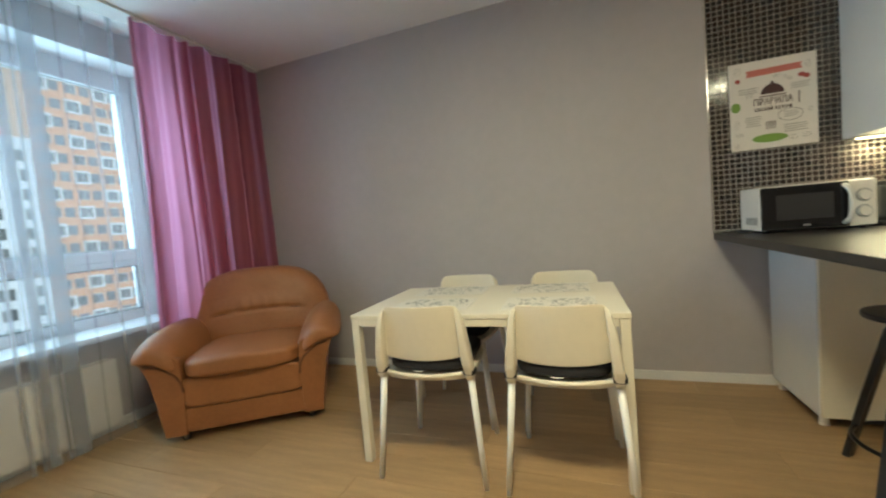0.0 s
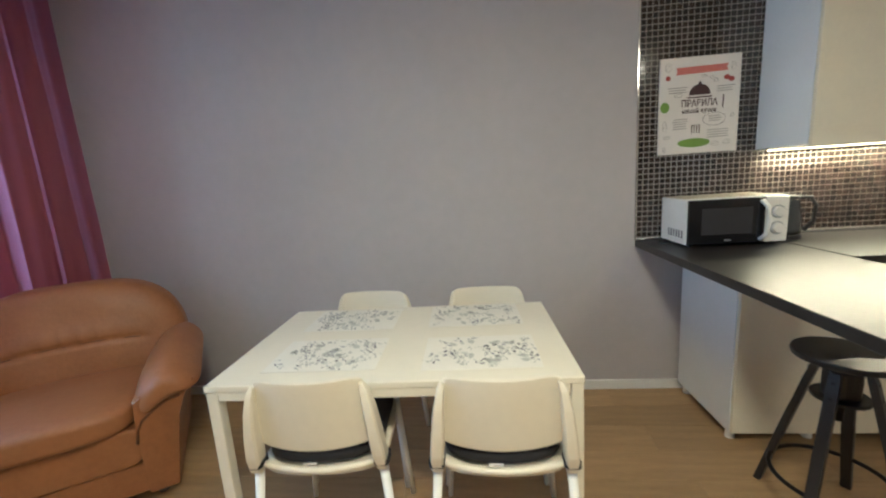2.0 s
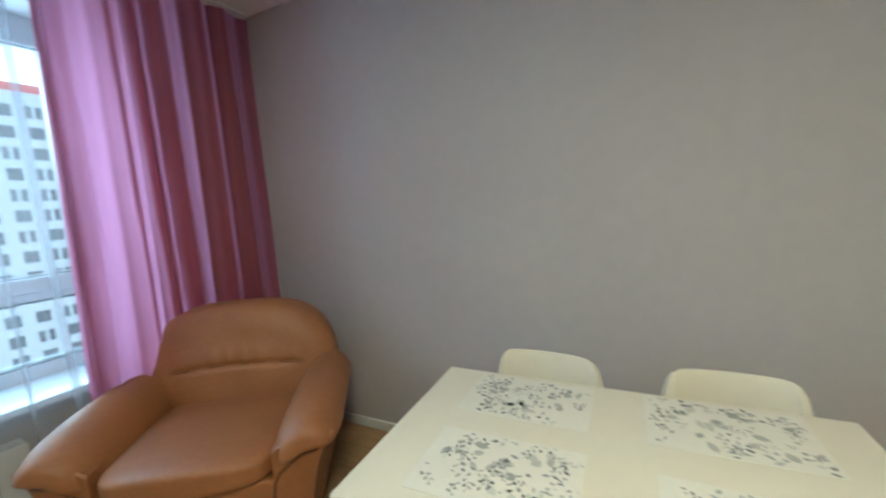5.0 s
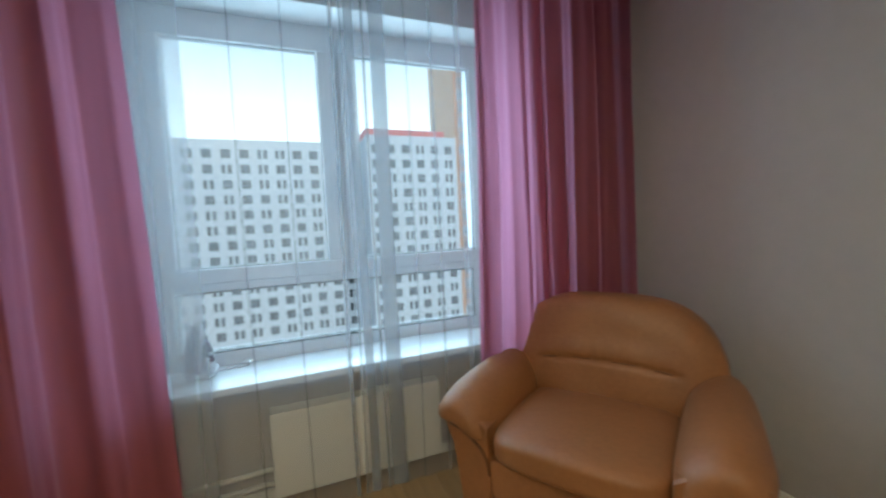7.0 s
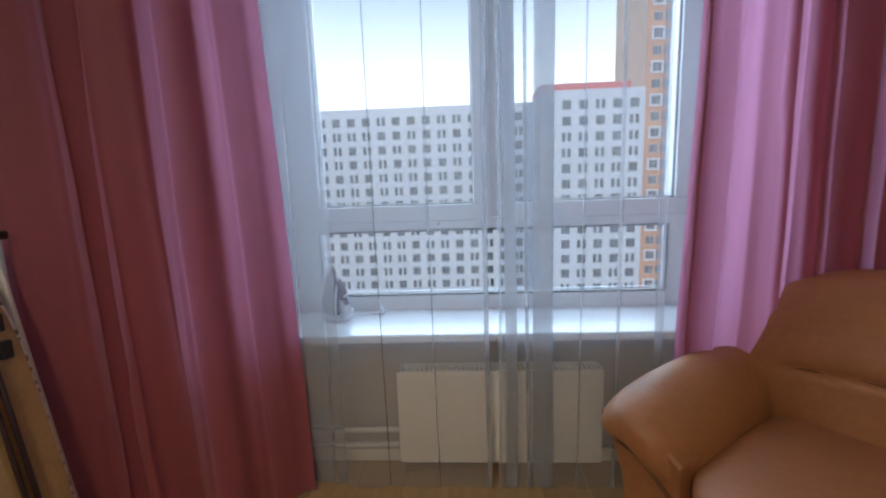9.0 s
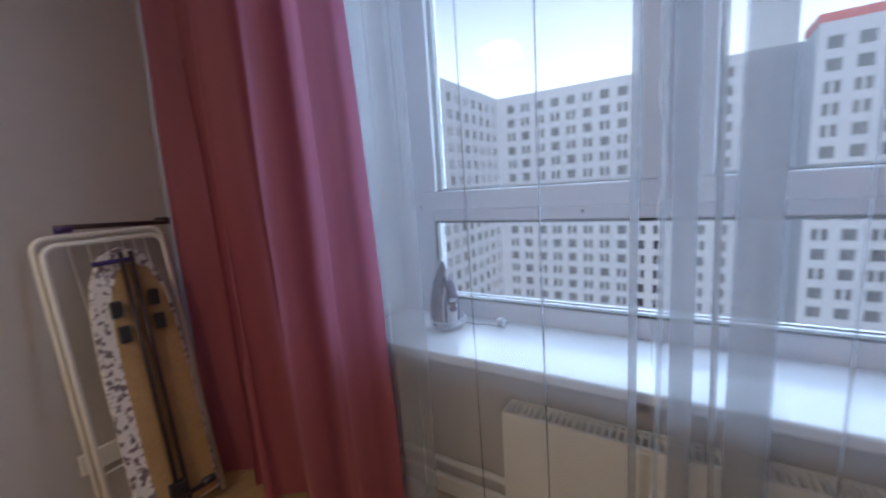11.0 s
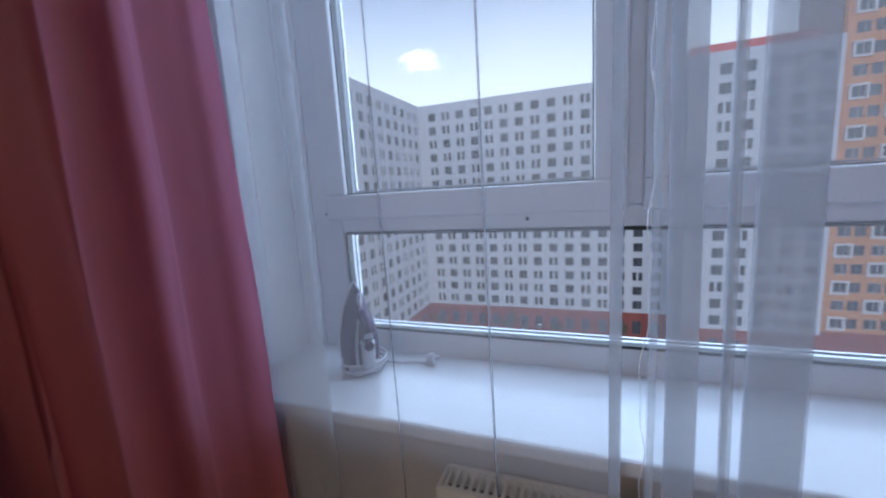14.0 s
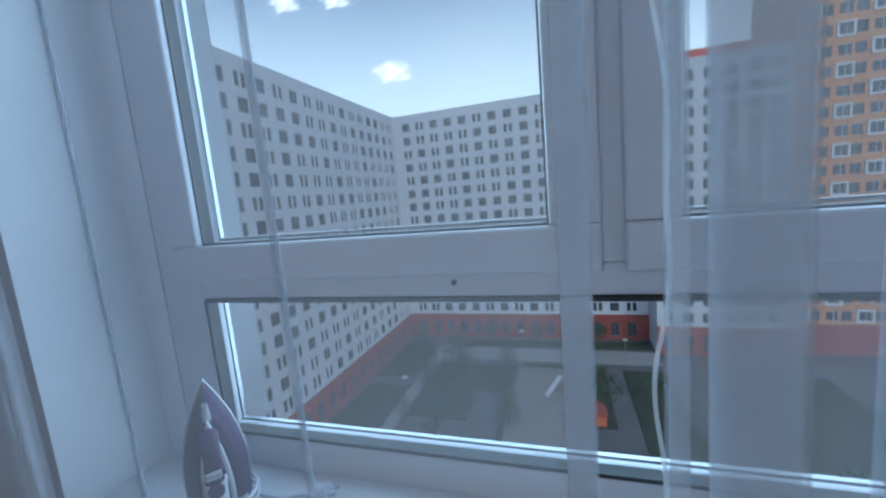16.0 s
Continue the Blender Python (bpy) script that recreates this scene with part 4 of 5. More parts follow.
part("soleplate", loft([arch(0.064, 0.262, 0.044), arch(0.064, 0.262, 0.034)]), M_IRONW, ir, "pale rim and soleplate")
part("body", loft([arch(0.061, 0.255, 0.0335), arch(0.058, 0.248, 0.012), arch(0.046, 0.222, -0.012), arch(0.036, 0.20, -0.018)]), M_IRON, ir, smooth=False)
part("heel", puff(0.046, 0.05, 0.012, 5, 6, None, (0, -0.01, 0.0125)), M_IRONW, ir, smooth=True)
part("tank_rim", loft([arch(0.029, 0.205, -0.0185), arch(0.026, 0.198, -0.026)]), M_IRONW, ir, "pale rim round the water tank")
part("tank_window", loft([arch(0.021, 0.186, -0.0262), arch(0.018, 0.180, -0.030)]), M_IRON, ir, "dark water window")
part("spray_nozzle", rd((0, -0.012, 0.200), (0, -0.018, 0.232), 0.008, 0.005, 10), M_IRONW, ir)
hb = loft([[(s * w, y + q * 0.013, z) for s, q in ((-1, -0.6), (-0.6, -1), (0.6, -1), (1, -0.6), (1, 0.6), (0.6, 1), (-0.6, 1), (-1, 0.6))]
           for z, y, w in ((0.012, -0.050, 0.014), (0.04, -0.062, 0.016), (0.085, -0.066, 0.017), (0.105, -0.064, 0.019))])
part("handle", hb, M_IRONW, ir, "pale grip", smooth=True)
part("handle_front", tube(bmesh.new(), [(0, -0.064, 0.104), (0, -0.064, 0.135), (0, -0.052, 0.165), (0, -0.028, 0.178)], 0.0155, 10), M_IRON, ir, "dark violet grip", smooth=True)
part("dial", rd((0, -0.066, 0.094), (0, -0.082, 0.094), 0.015, 0.013, 16), M_IRON, ir)
for z in (0.118, 0.126):
    part("button", bx(-0.012, 0.012, -0.083, -0.076, z, z + 0.005, bevel=0.001), M_IRONW, ir)
coil = [(0.066 * math.cos(a * 0.42), -0.01 + 0.062 * math.sin(a * 0.42), 0.008 + 0.0011 * a) for a in range(34)]
cord = coil[::-1] + [(0.101, -0.05, 0.008), (0.140, -0.062, 0.006), (0.170, -0.098, 0.006)]
part("cord", tube(bmesh.new(), [Vector((p[0], p[1], p[2])) for p in cord], 0.004, 6), M_IRONW, ir, "pale coiled cord", smooth=True)
pg = part("plug", rd((0.166, -0.097, 0.018), (0.182, -0.1105, 0.022), 0.018, 0.018, 16), M_IRONW, ir, "pale round plug")
for s in (-0.009, 0.009):
    part("pin", rd((0.182 + 0.645 * s, -0.1105 + 0.764 * s, 0.022), (0.195 + 0.645 * s, -0.1215 + 0.764 * s, 0.026), 0.0024, n=8), M_CHROME, pg)

# ---- unseen ceiling lamps, the first one added as room fill ----
cl = thing("ceiling_lamp", pose(*LAMPS[0][:2], HGT), "flat round white ceiling lamp out of view, lit", "lamp", "ceiling lamps")
part("base", disc(0.2, -0.03, -0.0005, 32, 0.006), M_WHITE, cl)
part("diffuser", disc(0.185, -0.055, -0.0305, 32, 0.01), glow_mat("lamp_diffuser", (1.0, 0.82, 0.6), 2), cl, "glowing diffuser")
copy_thing(cl, pose(*LAMPS[1][:2], HGT))

# ---- courtyard and buildings ----
GZ = -32.0
M_GROUND = mat("grey_paving", (0.13, 0.13, 0.135), 0.9, var=0.25, scale=0.15)
M_GRASS = mat("courtyard_grass", (0.05, 0.066, 0.042), 0.95, var=0.4, scale=0.5)
M_SAND = mat("pale_playground_rubber", (0.22, 0.20, 0.185), 0.9, var=0.2, scale=0.3)
M_KERB = mat("pale_concrete", (0.28, 0.28, 0.285), 0.9, var=0.15, scale=1)
M_FACADE = mat("white_facade_panels", (0.53, 0.55, 0.59), 0.8, var=0.07, scale=0.12)
M_BRICKR = mat("red_brick_base", (0.27, 0.07, 0.055), 0.85, var=0.25, scale=0.4)
M_ORANGE = mat("orange_facade", (0.52, 0.25, 0.12), 0.8, var=0.1, scale=0.2)
M_BEIGE = mat("beige_facade", (0.66, 0.42, 0.25), 0.8, var=0.08, scale=0.1)
M_ROOFRED = mat("red_parapet", (0.55, 0.085, 0.06), 0.7)
M_WINDK = mat("dark_far_window", (0.07, 0.08, 0.09), 0.15, rand=0.6)
M_WFR = mat("white_far_frame", (0.6, 0.6, 0.6), 0.6)
M_WFD = mat("grey_far_frame", (0.22, 0.22, 0.23), 0.6)

structure("ground", bx(-900, 300, -700, 700, GZ - 0.5, GZ), M_GROUND, "grey paved courtyard far below the window", "ground")


def boxes_mesh(name, boxes, materials):
    """One mesh of many plain blocks: (x0, x1, y0, y1, z0, z1[, material index])."""
    vs, fs, mi = [], [], []
    for b in boxes:
        x0, x1, y0, y1, z0, z1 = b[:6]
        k = len(vs)
        vs += [(x0, y0, z0), (x1, y0, z0), (x1, y1, z0), (x0, y1, z0), (x0, y0, z1), (x1, y0, z1), (x1, y1, z1), (x0, y1, z1)]
        fs += [tuple(k + q for q in f) for f in ((0, 3, 2, 1), (4, 5, 6, 7), (0, 1, 5, 4), (1, 2, 6, 5), (2, 3, 7, 6), (3, 0, 4, 7))]
        mi += [b[6] if len(b) > 6 else 0] * 6
    me = bpy.data.meshes.new(name)
    me.from_pydata(vs, [], fs)
    for m in materials:
        me.materials.append(m)
    me.polygons.foreach_set("material_index", mi)
    return me


def child(name, me, parent, place=(0, 0, 0), label=""):
    o = new(name, me)
    o.location = place
    o.parent = parent
    return tagged(o, label=label)


def far_window(w, h, frame_mat, bars):
    b = [(-w / 2, w / 2, 0.05, 0.09, 0, h, 0)]
    f = 0.07
    b += [(-w / 2, w / 2, 0.0, 0.05, 0, f, 1), (-w / 2, w / 2, 0.0, 0.05, h - f, h, 1), (-w / 2, -w / 2 + f, 0.0, 0.05, f, h - f, 1), (w / 2 - f, w / 2, 0.0, 0.05, f, h - f, 1)]
    for q in bars:
        b.append((q * w - f / 2, q * w + f / 2, 0.0, 0.05, f, h - f, 1))
    return boxes_mesh("window", b, [M_WINDK, frame_mat])


WIDE = far_window(1.75, 1.8, M_WFD, (0.12,))
SLIM = far_window(0.78, 1.8, M_WFD, ())
TALL = far_window(1.7, 2.9, M_WFD, (0,))


def block(name, m, width, depth, z_red, z_roof, rows, pitch, label, seed, wall_mat, parapet=None, sill0=0.75):
    """A long block: a front with openings, a body behind it, every window a part."""
    rnd = random.Random(seed)
    h = thing(name, m, label, "building")
    bays = int(width // pitch)
    margin = (width - bays * pitch) / 2
    step = (z_roof - z_red - 1.4) / rows
    wall, base = [], []
    T = 0.3

    def row(z0, z1, zs, ze, ops, out):
        out.append((0, width, 0, T, z0, zs))
        out.append((0, width, 0, T, ze, z1))
        x = 0.0
        for a, b in ops:
            out.append((x, a, 0, T, zs, ze))
            x = b
        out.append((x, width, 0, T, zs, ze))
    wins = []
    for r in range(rows):
        z0 = z_red + r * step
        ops = []
        for b in range(bays):
            c = margin + (b + 0.5) * pitch
            if rnd.random() < 0.52:
                ops.append((c - 0.875, c + 0.875))
                wins.append((WIDE, c, z0 + sill0))
            else:
                for s in (-0.55, 0.55):
                    ops.append((c + s - 0.39, c + s + 0.39))
                    wins.append((SLIM, c + s, z0 + sill0))
        row(z0, z0 + step, z0 + sill0, z0 + sill0 + 1.8, ops, wall)
    wall.append((0, width, 0, T, z_roof - 1.4, z_roof))
    ops = []
    for b in range(bays):
        c = margin + (b + 0.5) * pitch
        ops.append((c - 0.85, c + 0.85))
        wins.append((TALL, c, 0.8))
    row(0, z_red, 0.8, 3.7, ops, base)
    child("wall", boxes_mesh("wall", wall, [wall_mat]), h)
    child("ground_storey", boxes_mesh("ground_storey", base, [M_BRICKR]), h, label="red ground storey")
    child("body", boxes_mesh("body", [(0.01, width - 0.01, T + 0.02, depth, 0, z_roof - 0.4)], [wall_mat]), h)
    if parapet:
        child("parapet", boxes_mesh("parapet", [(0.0, width * 0.86, -0.05, depth * 0.6, z_roof + 0.004, z_roof + 1.2)], [parapet]), h, label="red roof parapet")
    for me, x, z in wins:
        child("window", me, h, (x, 0.14, z))
    return h


block("apartment_building", pose(-31, -38.5, GZ, 0, 0, 180), 54.1, 14, 5.5, 52.2, 15, 3.3, "long white apartment block with a red ground storey", 5, M_FACADE)
block("apartment_building", pose(-85, -38.55, GZ, 0, 0, 90), 52.6, 14, 5.5, 52.2, 15, 3.3, "white apartment block with rows of dark windows across the courtyard", 6, M_FACADE)
block("apartment_building", pose(-78, 14.1, GZ, 0, 0, 90), 20.1, 14, 5.5, 52.6, 15, 3.25, "white apartment block with a red parapet, beside the orange tower", 7, M_FACADE, M_ROOFRED)

# orange tower with white boxed windows
tw = thing("tower_block", pose(-80, 35.1, GZ, 0, 0, 90), "tall orange tower block with white boxed windows", "building")
TWW, TWH, TST = 27.0, 88.0, 3.1
wall, wins, boxes_ = [], [], []
rows = int((TWH - 5.5) // TST)
for r in range(rows):
    z0 = 5.5 + r * TST
    x = 0.0
    for b in range(6):
        base = 1.0 + b * 4.4
        for c, w in ((base + 0.95, 1.75), (base + 2.95, 1.5)):
            wall.append((x, c - w / 2, 0, 0.3, z0 + 0.7, z0 + 2.4))
            x = c + w / 2
            wins.append((c, w, z0 + 0.7))
            if w > 1.6 and (r + b) % 2 == 0:
                boxes_.append((c, z0 + 0.7))
    wall.append((x, TWW, 0, 0.3, z0 + 0.7, z0 + 2.4))
    wall.append((0, TWW, 0, 0.3, z0, z0 + 0.7))
    wall.append((0, TWW, 0, 0.3, z0 + 2.4, z0 + TST))
child("wall", boxes_mesh("wall", wall, [M_ORANGE]), tw)
child("ground_storey", boxes_mesh("ground_storey", [(0, TWW, 0, 0.3, 0, 5.5)], [M_BRICKR]), tw)
child("body", boxes_mesh("body", [(0.01, TWW - 0.01, 0.32, 16, 0, TWH)], [M_BEIGE]), tw, label="beige side walls")
W1, W2 = far_window(1.75, 1.7, M_WFR, (0.12,)), far_window(1.5, 1.7, M_WFD, (0,))
for c, w, z in wins:
    child("window", W1 if w > 1.6 else W2, tw, (c, 0.12, z))
BOXM = boxes_mesh("window_box", [(-1.2, 1.2, -0.25, 0.0, -0.32, 0.0), (-1.2, 1.2, -0.25, 0.0, 1.7, 2.02), (-1.2, -0.88, -0.25, 0.0, 0, 1.7), (0.88, 1.2, -0.25, 0.0, 0, 1.7)], [M_WFR])
for c, z in boxes_:
    child("window_box", BOXM, tw, (c, -0.004, z))

for nm, mt, lab, a in (("lawn", M_GRASS, "clipped dark lawn in the courtyard", (-80, -63.5, -37.5, -30.5)), ("lawn", M_GRASS, "clipped dark lawn in the courtyard", (-60, -43, -37.5, -29.5)),
                       ("lawn", M_GRASS, "clipped dark lawn in the courtyard", (-70, -60.5, -26.5, -12)), ("lawn", M_GRASS, "narrow planted strip below the block", (-83, -79.5, -24, 13)),
                       ("lawn", M_GRASS, "clipped dark lawn in the courtyard", (-59, -51, -26.5, -17)), ("lawn", M_GRASS, "dark planted bed by the playground", (-70, -52, 1, 4)),
                       ("lawn", M_GRASS, "dark planted bed by the playground", (-70, -46, 7, 14)), ("lawn", M_GRASS, "broad lawn before the tower", (-70, -46, 20, 36)),
                       ("playground", M_SAND, "pale playground surface in the courtyard", (-69, -44, -11, 0)), ("path", M_KERB, "pale concrete courtyard path", (-78.5, -72.5, -27, 14)),
                       ("path", M_KERB, "pale concrete courtyard path", (-79, -43, -29.2, -27.2))):
    tagged(part(nm, bx(a[0], a[1], a[2], a[3], GZ + 0.0, GZ + (0.14 if nm == "lawn" else 0.06)), mt), lab, nm, kind="structure")


def tree(x, y, hgt, seed):
    rnd = random.Random(seed)
    t = thing("tree", pose(x, y, GZ), "small leafy courtyard tree", "tree", "courtyard trees")
    tb = rod(bmesh.new(), (0, 0, 0), (0.1, 0, hgt * 0.55), 0.12, 0.05, 8)
    tips = []
    for k in range(7):
        a = k * 0.9 + rnd.random()
        p = Vector((math.cos(a) * hgt * 0.22, math.sin(a) * hgt * 0.22, hgt * rnd.uniform(0.5, 0.85)))
        rod(tb, (0.06, 0, hgt * rnd.uniform(0.25, 0.5)), p, 0.045, 0.015, 5)
        tips.append(p)
    part("trunk", tb, M_BARK, t)
    cb = bmesh.new()
    for k in range(520):
        q = rnd.choice(tips) + Vector((rnd.gauss(0, 1), rnd.gauss(0, 1), rnd.gauss(0.2, 1))) * hgt * 0.085
        s = rnd.uniform(0.08, 0.2)
        u = Vector((rnd.gauss(0, 1), rnd.gauss(0, 1), rnd.gauss(0, 1))).normalized()
        w = u.orthogonal().normalized()
        cb.faces.new([cb.verts.new(q + s * (u * a + w * b)) for a, b in ((-1, 0), (0, -0.6), (1, 0), (0, 0.6))])
    tagged(part("crown", cb, M_LEAF, t, "loose green crown"), kind="stuff")
    return t


M_BARK = mat("grey_bark", (0.1, 0.08, 0.06), 0.9)
M_LEAF = mat("tree_leaves", (0.055, 0.085, 0.035), 0.8, island=0.5)
trees = [tree(-66, -20.5, 6.0, 1), tree(-48.5, -26, 4.5, 2), tree(-80.5, -8, 4.0, 3)]
for k, (x, y, a) in enumerate(((-69, -24, 40), (-57, -21, 90), (-64, 2.5, 120), (-56, 3, 10), (-60, 10, 200), (-52, 12, 70), (-80.8, -18, 20), (-80.8, 4, 99), (-45, -20, 33), (-75.5, -33, 61), (-42, 24, 15))):
    copy_thing(trees[k % 3], pose(x, y, GZ, 0, 0, a))


def conifer(x, y, hgt, seed):
    rnd = random.Random(seed)
    t = thing("tree", pose(x, y, GZ), "dark conical courtyard spruce", "tree", "courtyard spruces")
    part("trunk", rd((0, 0, 0), (0, 0, hgt * 0.95), 0.13, 0.02, 8), M_BARK, t)
    cb = bmesh.new()
    for k in range(700):
        h = rnd.random() ** 1.3
        a, r = rnd.uniform(0, 6.28), (1 - h) * hgt * 0.27 * rnd.uniform(0.35, 1.0) + 0.05
        q = Vector((r * math.cos(a), r * math.sin(a), hgt * (0.12 + 0.86 * h) - 0.15 * r))
        d = Vector((math.cos(a), math.sin(a), -0.35)) * rnd.uniform(0.18, 0.4)
        w = Vector((-math.sin(a), math.cos(a), rnd.uniform(-0.3, 0.3))) * rnd.uniform(0.06, 0.13)
        cb.faces.new([cb.verts.new(p) for p in (q - d * 0.5, q + w, q + d, q - w)])
    tagged(part("crown", cb, M_LEAF, t, "dense dark needles"), kind="stuff")
    return t


spruce = conifer(-67.5, -21.5, 7.5, 21)
for x, y, a in ((-59.5, -25.6, 70), (-71.5, -13.5, 140), (-63, -26, 200), (-51.5, -10.6, 20)):
    copy_thing(spruce, pose(x, y, GZ, 0, 0, a))


def hedge(x0, x1, y0, y1, hgt, seed):
    """A clipped hedge of many small leaves over a dark core."""
    rnd = random.Random(seed)
    t = thing("hedge", pose((x0 + x1) / 2, (y0 + y1) / 2, GZ), "low clipped hedge along a courtyard path", "hedge", "courtyard hedges")
    wx, wy = (x1 - x0) / 2, (y1 - y0) / 2
    part("core", bx(-wx + 0.1, wx - 0.1, -wy + 0.1, wy - 0.1, 0, hgt - 0.12, bevel=0.1), M_LEAF, t)
    cb = bmesh.new()
    for k in range(int(90 * (wx + wy))):
        q = Vector((rnd.uniform(-wx, wx), rnd.uniform(-wy, wy), hgt * rnd.uniform(0.2, 1.1)))
        u = Vector((rnd.gauss(0, 1), rnd.gauss(0, 1), rnd.gauss(0, 1))).normalized()
        w = u.orthogonal().normalized()
        c = rnd.uniform(0.08, 0.2)
        cb.faces.new([cb.verts.new(q + c * (u * a + w * b)) for a, b in ((-1, 0), (0, -0.6), (1, 0), (0, 0.6))])
    tagged(part("leaves", cb, M_LEAF, t, "loose leaf tips"), kind="stuff")
    return t


for k, a in enumerate(((-60.3, -59.6, -26, -13), (-70.6, -69.8, -10, -1), (-69, -52, -11.9, -11.2), (-51.5, -44.5, -11.9, -11.2), (-69, -47, 0.2, 0.8))):
    hedge(*a, 0.8, 40 + k)


def bench(x, y, rz):
    t = thing("bench", pose(x, y, GZ, 0, 0, rz), "pale wooden courtyard bench on steel legs", "bench", "courtyard benches")
    for q in (-0.2, 0.0, 0.2):
        part("slat", bx(-0.9, 0.9, q - 0.08, q + 0.08, 0.44, 0.49, bevel=0.01), M_KERB, t)
    for q in (-0.7, 0.7):
        part("leg", bx(q - 0.04, q + 0.04, -0.25, 0.25, 0, 0.44), M_WFD, t)
    return t


bn = bench(-68.2, -4, 90)
for x, y, a in ((-68.2, -8, 90), (-58, -1, 0), (-50, -1, 0), (-71.5, -17, 90), (-71.5, -23, 90)):
    copy_thing(bn, pose(x, y, GZ, 0, 0, a))


def lamp_post(x, y):
    t = thing("street_lamp", pose(x, y, GZ), "slim courtyard lamp post with a flat head", "street lamp", "courtyard lamps")
    part("pole", rd((0, 0, 0), (0, 0, 4.2), 0.07, 0.05, 8), M_WFD, t)
    part("head", disc(0.45, 4.2, 4.32, 16, 0.02), M_WFR, t)
    return t


lp = lamp_post(-77.7, -11.2)
for x, y in ((-71, -2), (-74, 8), (-55, -28)):
    copy_thing(lp, pose(x, y, GZ))
pb = thing("play_house", pose(-53.5, 1.6, GZ), "small red and yellow playground hut", "playground")
part("hut", bx(-1.2, 1.2, -1, 1, 0.0, 1.6), mat("orange_red_plastic", (0.5, 0.13, 0.06), 0.6), pb)
part("roof", loft([[(-1.4, -1.2, 1.6), (1.4, -1.2, 1.6), (1.4, 1.2, 1.6), (-1.4, 1.2, 1.6)], [(-1.4, -0.05, 2.6), (1.4, -0.05, 2.6), (1.4, 0.05, 2.6), (-1.4, 0.05, 2.6)]]), M_BRICKR, pb)
sl = thing("slide", pose(-60, -5, GZ, 0, 0, 50), "pale metal slide on the playground", "playground")
part("chute", bx(-0.4, 0.4, -0.02, 0.05, 0, 0.1), M_WFR, sl)
sl.children[0].matrix_local = pose(0, 0, 0.9, 30, 0, 0) @ Matrix.Diagonal((1, 60, 1, 1))
part("ladder", bx(-0.4, 0.4, 1.5, 1.6, 0, 1.8), M_WFD, sl)


# ---- thin clouds far off ----


def cloud_mat():
    m = bpy.data.materials.new("thin_cloud")
    m.use_nodes = True
    nt = m.node_tree
    nt.nodes.remove(nt.nodes["Principled BSDF"])
    tc = nt.nodes.new("ShaderNodeTexCoord")
    no = nt.nodes.new("ShaderNodeTexNoise")
    no.inputs["Scale"].default_value, no.inputs["Detail"].default_value, no.inputs["Distortion"].default_value = 5.0, 8, 0.4
    nt.links.new(tc.outputs["Generated"], no.inputs["Vector"])
    ln = nt.nodes.new("ShaderNodeVectorMath")
    ln.operation = "DISTANCE"
    ln.inputs[1].default_value = (0.0, 0.5, 0.5)
    fl = nt.nodes.new("ShaderNodeVectorMath")
    fl.operation = "MULTIPLY"
    fl.inputs[1].default_value = (0, 1, 1)
    nt.links.new(tc.outputs["Generated"], fl.inputs[0])
    nt.links.new(fl.outputs[0], ln.inputs[0])
    fall = nt.nodes.new("ShaderNodeMapRange")
    fall.inputs["From Min"].default_value, fall.inputs["From Max"].default_value = 0.1, 0.5
    fall.inputs["To Min"].default_value, fall.inputs["To Max"].default_value = 0.12, -0.32
    nt.links.new(ln.outputs["Value"], fall.inputs[0])
    ad = nt.nodes.new("ShaderNodeMath")
    nt.links.new(no.outputs[0], ad.inputs[0])
    nt.links.new(fall.outputs[0], ad.inputs[1])
    rp_ = nt.nodes.new("ShaderNodeMapRange")
    rp_.inputs["From Min"].default_value, rp_.inputs["From Max"].default_value = 0.48, 0.72
    nt.links.new(ad.outputs[0], rp_.inputs[0])
    tr = nt.nodes.new("ShaderNodeBsdfTransparent")
    em = nt.nodes.new("ShaderNodeEmission")
    em.inputs[0].default_value, em.inputs[1].default_value = (1, 0.97, 0.94, 1), 2.0
    mx = nt.nodes.new("ShaderNodeMixShader")
    nt.links.new(rp_.outputs[0], mx.inputs[0])
    nt.links.new(tr.outputs[0], mx.inputs[1])
    nt.links.new(em.outputs[0], mx.inputs[2])
    nt.links.new(mx.outputs[0], nt.nodes["Material Output"].inputs[0])
    return m


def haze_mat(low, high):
    """Painted haze: a glow that brightens the low sky and thins out with height."""
    m = bpy.data.materials.new("glowing_horizon_haze")
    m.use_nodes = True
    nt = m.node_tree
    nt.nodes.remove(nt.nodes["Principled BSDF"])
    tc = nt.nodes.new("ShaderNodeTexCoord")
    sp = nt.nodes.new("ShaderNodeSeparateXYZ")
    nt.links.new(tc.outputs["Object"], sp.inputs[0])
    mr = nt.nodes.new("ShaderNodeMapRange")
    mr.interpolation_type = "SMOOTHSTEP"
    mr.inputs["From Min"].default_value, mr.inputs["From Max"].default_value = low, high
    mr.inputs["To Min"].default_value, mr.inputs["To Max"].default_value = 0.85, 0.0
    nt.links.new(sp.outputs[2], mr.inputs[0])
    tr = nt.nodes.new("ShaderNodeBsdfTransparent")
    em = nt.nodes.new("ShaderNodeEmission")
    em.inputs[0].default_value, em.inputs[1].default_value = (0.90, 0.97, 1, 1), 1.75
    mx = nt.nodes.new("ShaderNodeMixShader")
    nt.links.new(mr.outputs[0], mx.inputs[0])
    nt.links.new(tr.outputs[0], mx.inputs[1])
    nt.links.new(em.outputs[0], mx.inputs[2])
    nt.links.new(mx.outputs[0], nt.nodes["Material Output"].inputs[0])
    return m


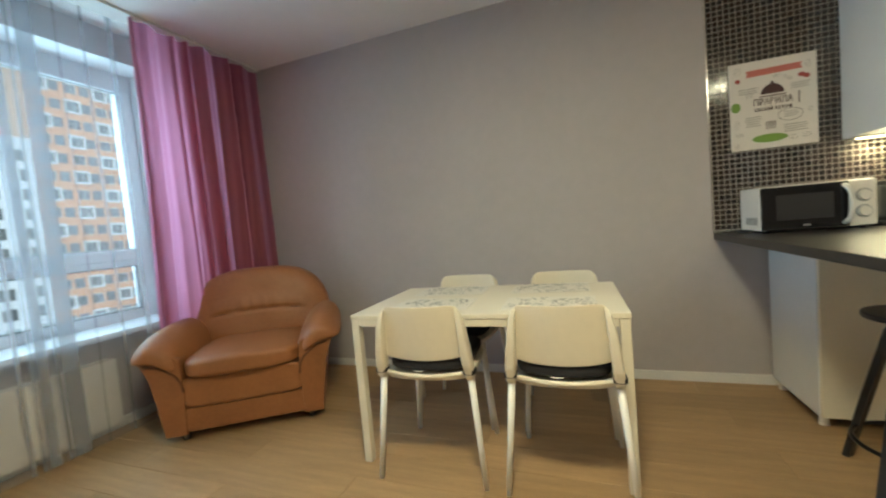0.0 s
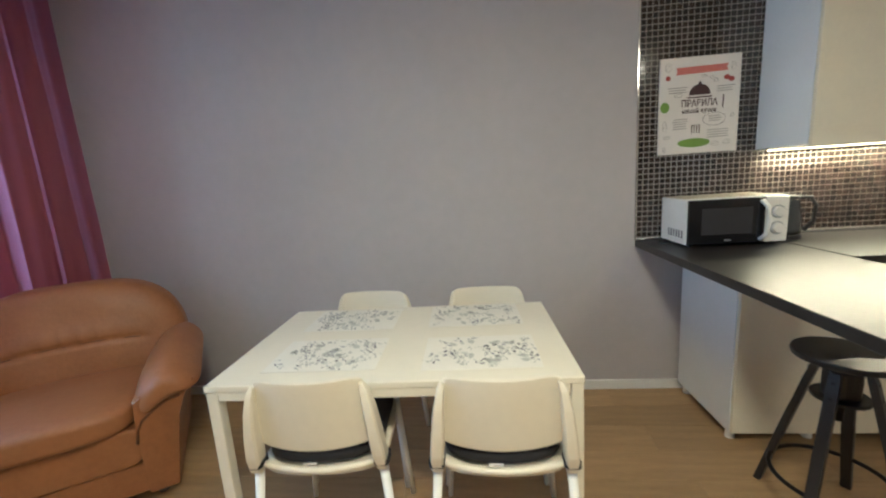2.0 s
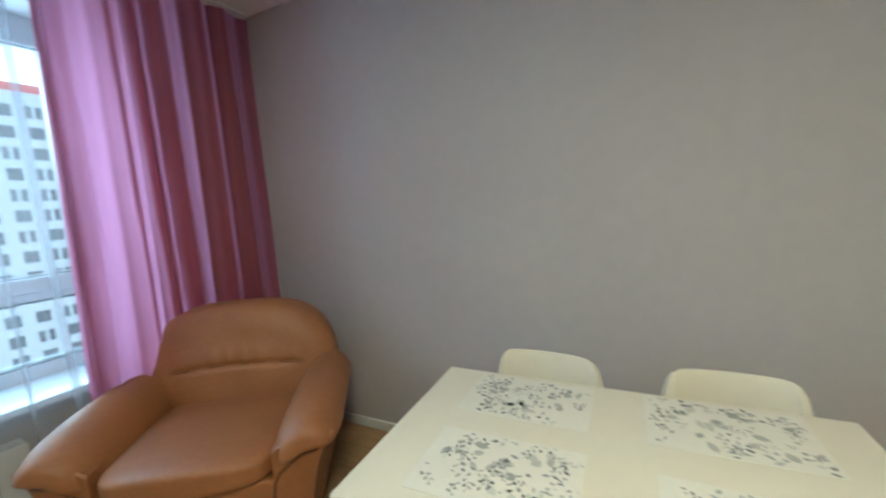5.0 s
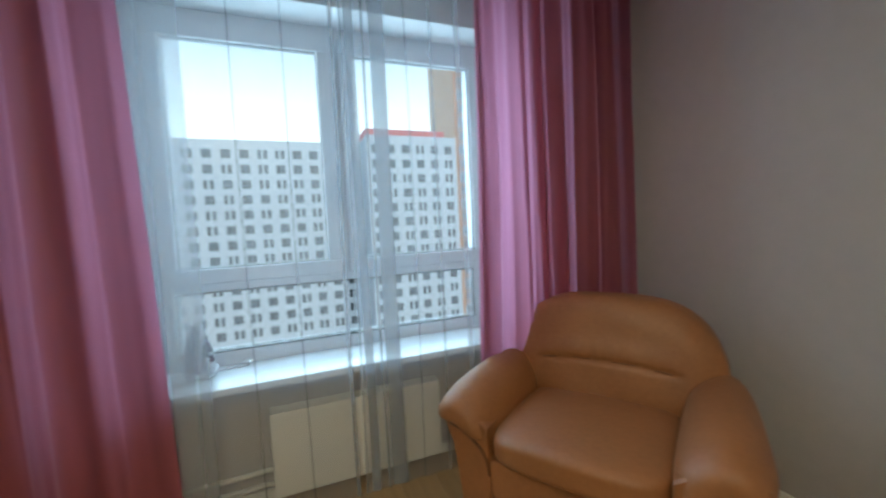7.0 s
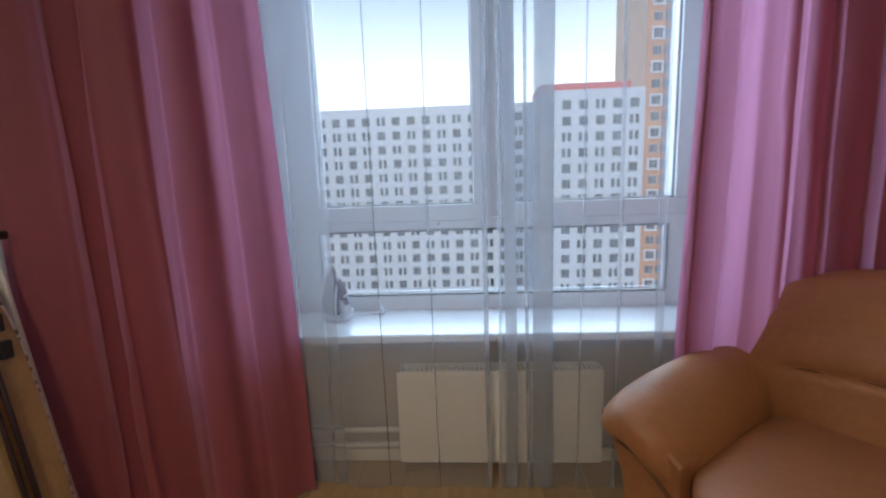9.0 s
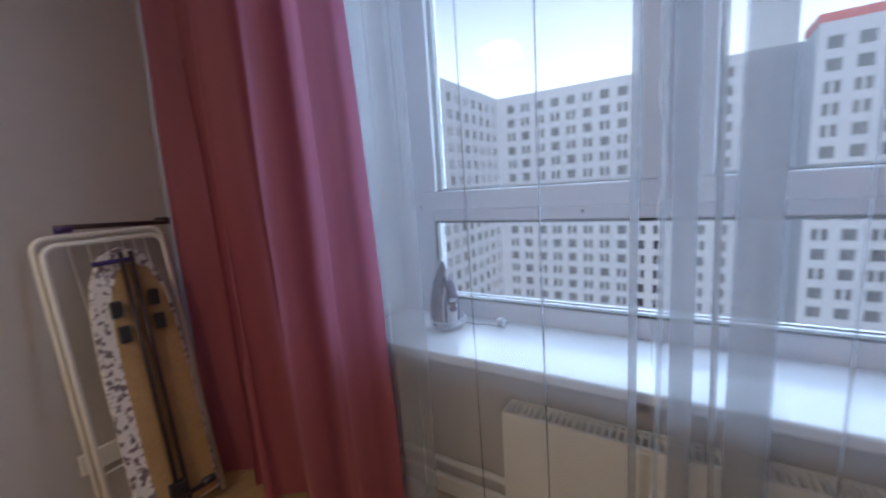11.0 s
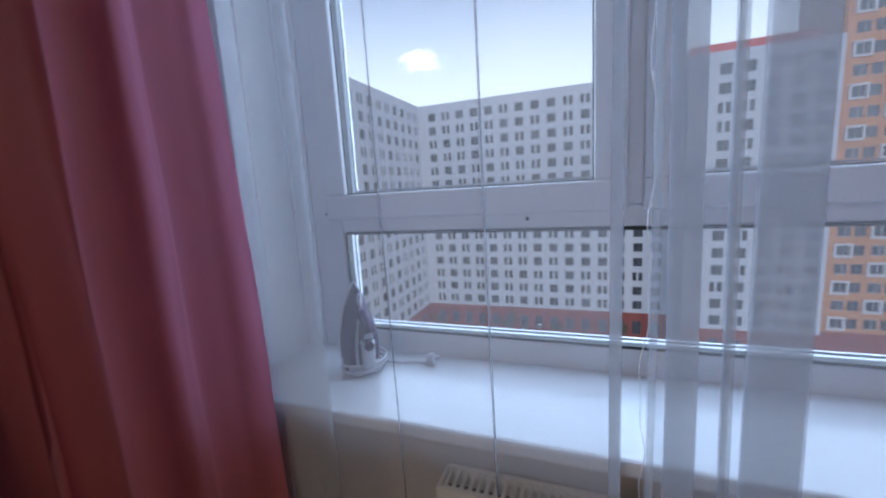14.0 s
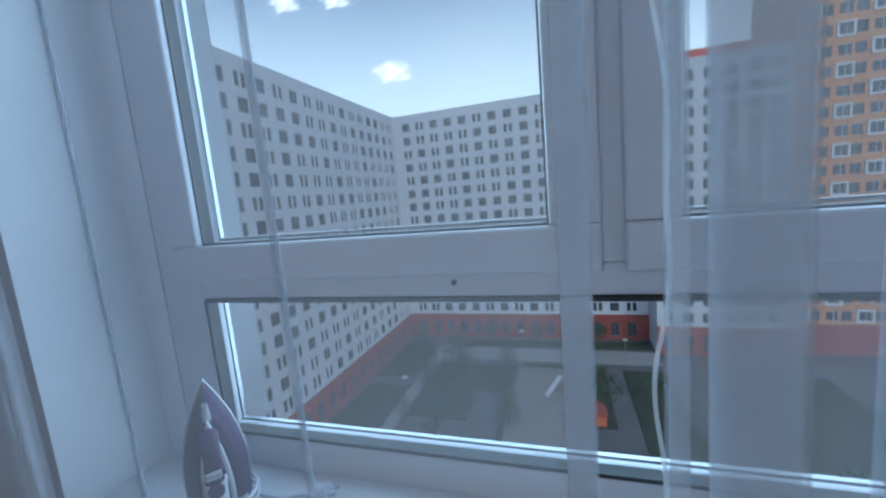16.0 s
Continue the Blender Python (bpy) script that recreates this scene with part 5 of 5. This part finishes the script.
# added emissive ring, lifts the sky's brightness near the horizon
hz = bmesh.new()
rings = [[hz.verts.new((820 * math.cos(k * math.pi / 48), 820 * math.sin(k * math.pi / 48), z)) for k in range(96)] for z in (GZ - 1, 700)]
for k in range(96):
    hz.faces.new((rings[0][k], rings[0][(k + 1) % 96], rings[1][(k + 1) % 96], rings[1][k]))
structure("backdrop_haze", hz, haze_mat(50, 560), "pale glowing haze sheet added low in the sky all round", "sky")

M_CLOUD = cloud_mat()
for x, y, z, w, h in ((-700, -293, 237, 190, 80), (-700, -505, 402, 160, 75), (-700, -395, 385, 150, 70)):
    o = part("backdrop_cloud", bx(-0.5, 0.5, -w / 2, w / 2, -h / 2, h / 2), M_CLOUD, m=pose(x, y, z))
    tagged(o, "thin white cloud in the sky", "cloud", kind="structure")

# ---- mosaic tiles ----
cols, rws = int((TX1 - TX0) / TP), int((TZ1 - TZ0) / TP)
tile_mesh = mesh_of("tile", bx(-0.0125, 0.0125, -0.0075, -0.0041, -0.0125, 0.0125, bevel=0.0012, seg=1), M_TILEP)
rest = []
made = 0
for i in range(cols):
    for j in range(rws):
        x, z = TX0 + 0.004 + (i + 0.5) * TP, TZ0 + 0.018 + (j + 0.5) * TP
        if z > TZ1 - 0.014:
            continue
        if 4.0 < x < 4.9 and 1.19 < z < 1.41 and made < 300 and not (4.037 < x < 4.447 and z > 1.42):
            o = new("tile", tile_mesh)
            o.location = (x, 0, z)
            o.parent = splash
            made += 1
        else:
            rest.append((x - 0.0125, x + 0.0125, -0.0075, -0.0041, z - 0.0125, z + 0.0125))
tagged(child("mosaic", boxes_mesh("mosaic", rest, [M_TILE]), splash), kind="stuff")

# ---- floor boards ----
PL, PW = 1.29, 0.192
shared = {}
for j in range(int((Y1 - YH) / PW) + 1):
    ya, yb = Y1 - (j + 1) * PW, Y1 - j * PW
    xs = -0.1 - (j * 0.47 % 1.0) * PL
    while xs < X1:
        a, b = max(xs, -0.1 if ya > Y0 - PW else 1.85), min(xs + PL, X1)
        xs += PL
        lo = max(ya, YH)
        if b - a < 0.02 or yb - lo < 0.01:
            continue
        key = (round(b - a, 3), round(yb - lo, 3))
        if key not in shared:
            shared[key] = mesh_of("plank", bx(-key[0] / 2 + 0.0008, key[0] / 2 - 0.0008, -key[1] / 2 + 0.0008, key[1] / 2 - 0.0008, -0.008, 0.0, bevel=0.0012, seg=1), M_OAK)
        o = new("plank", shared[key])
        o.location = ((a + b) / 2, (yb + lo) / 2, 0)
        o.parent = floor
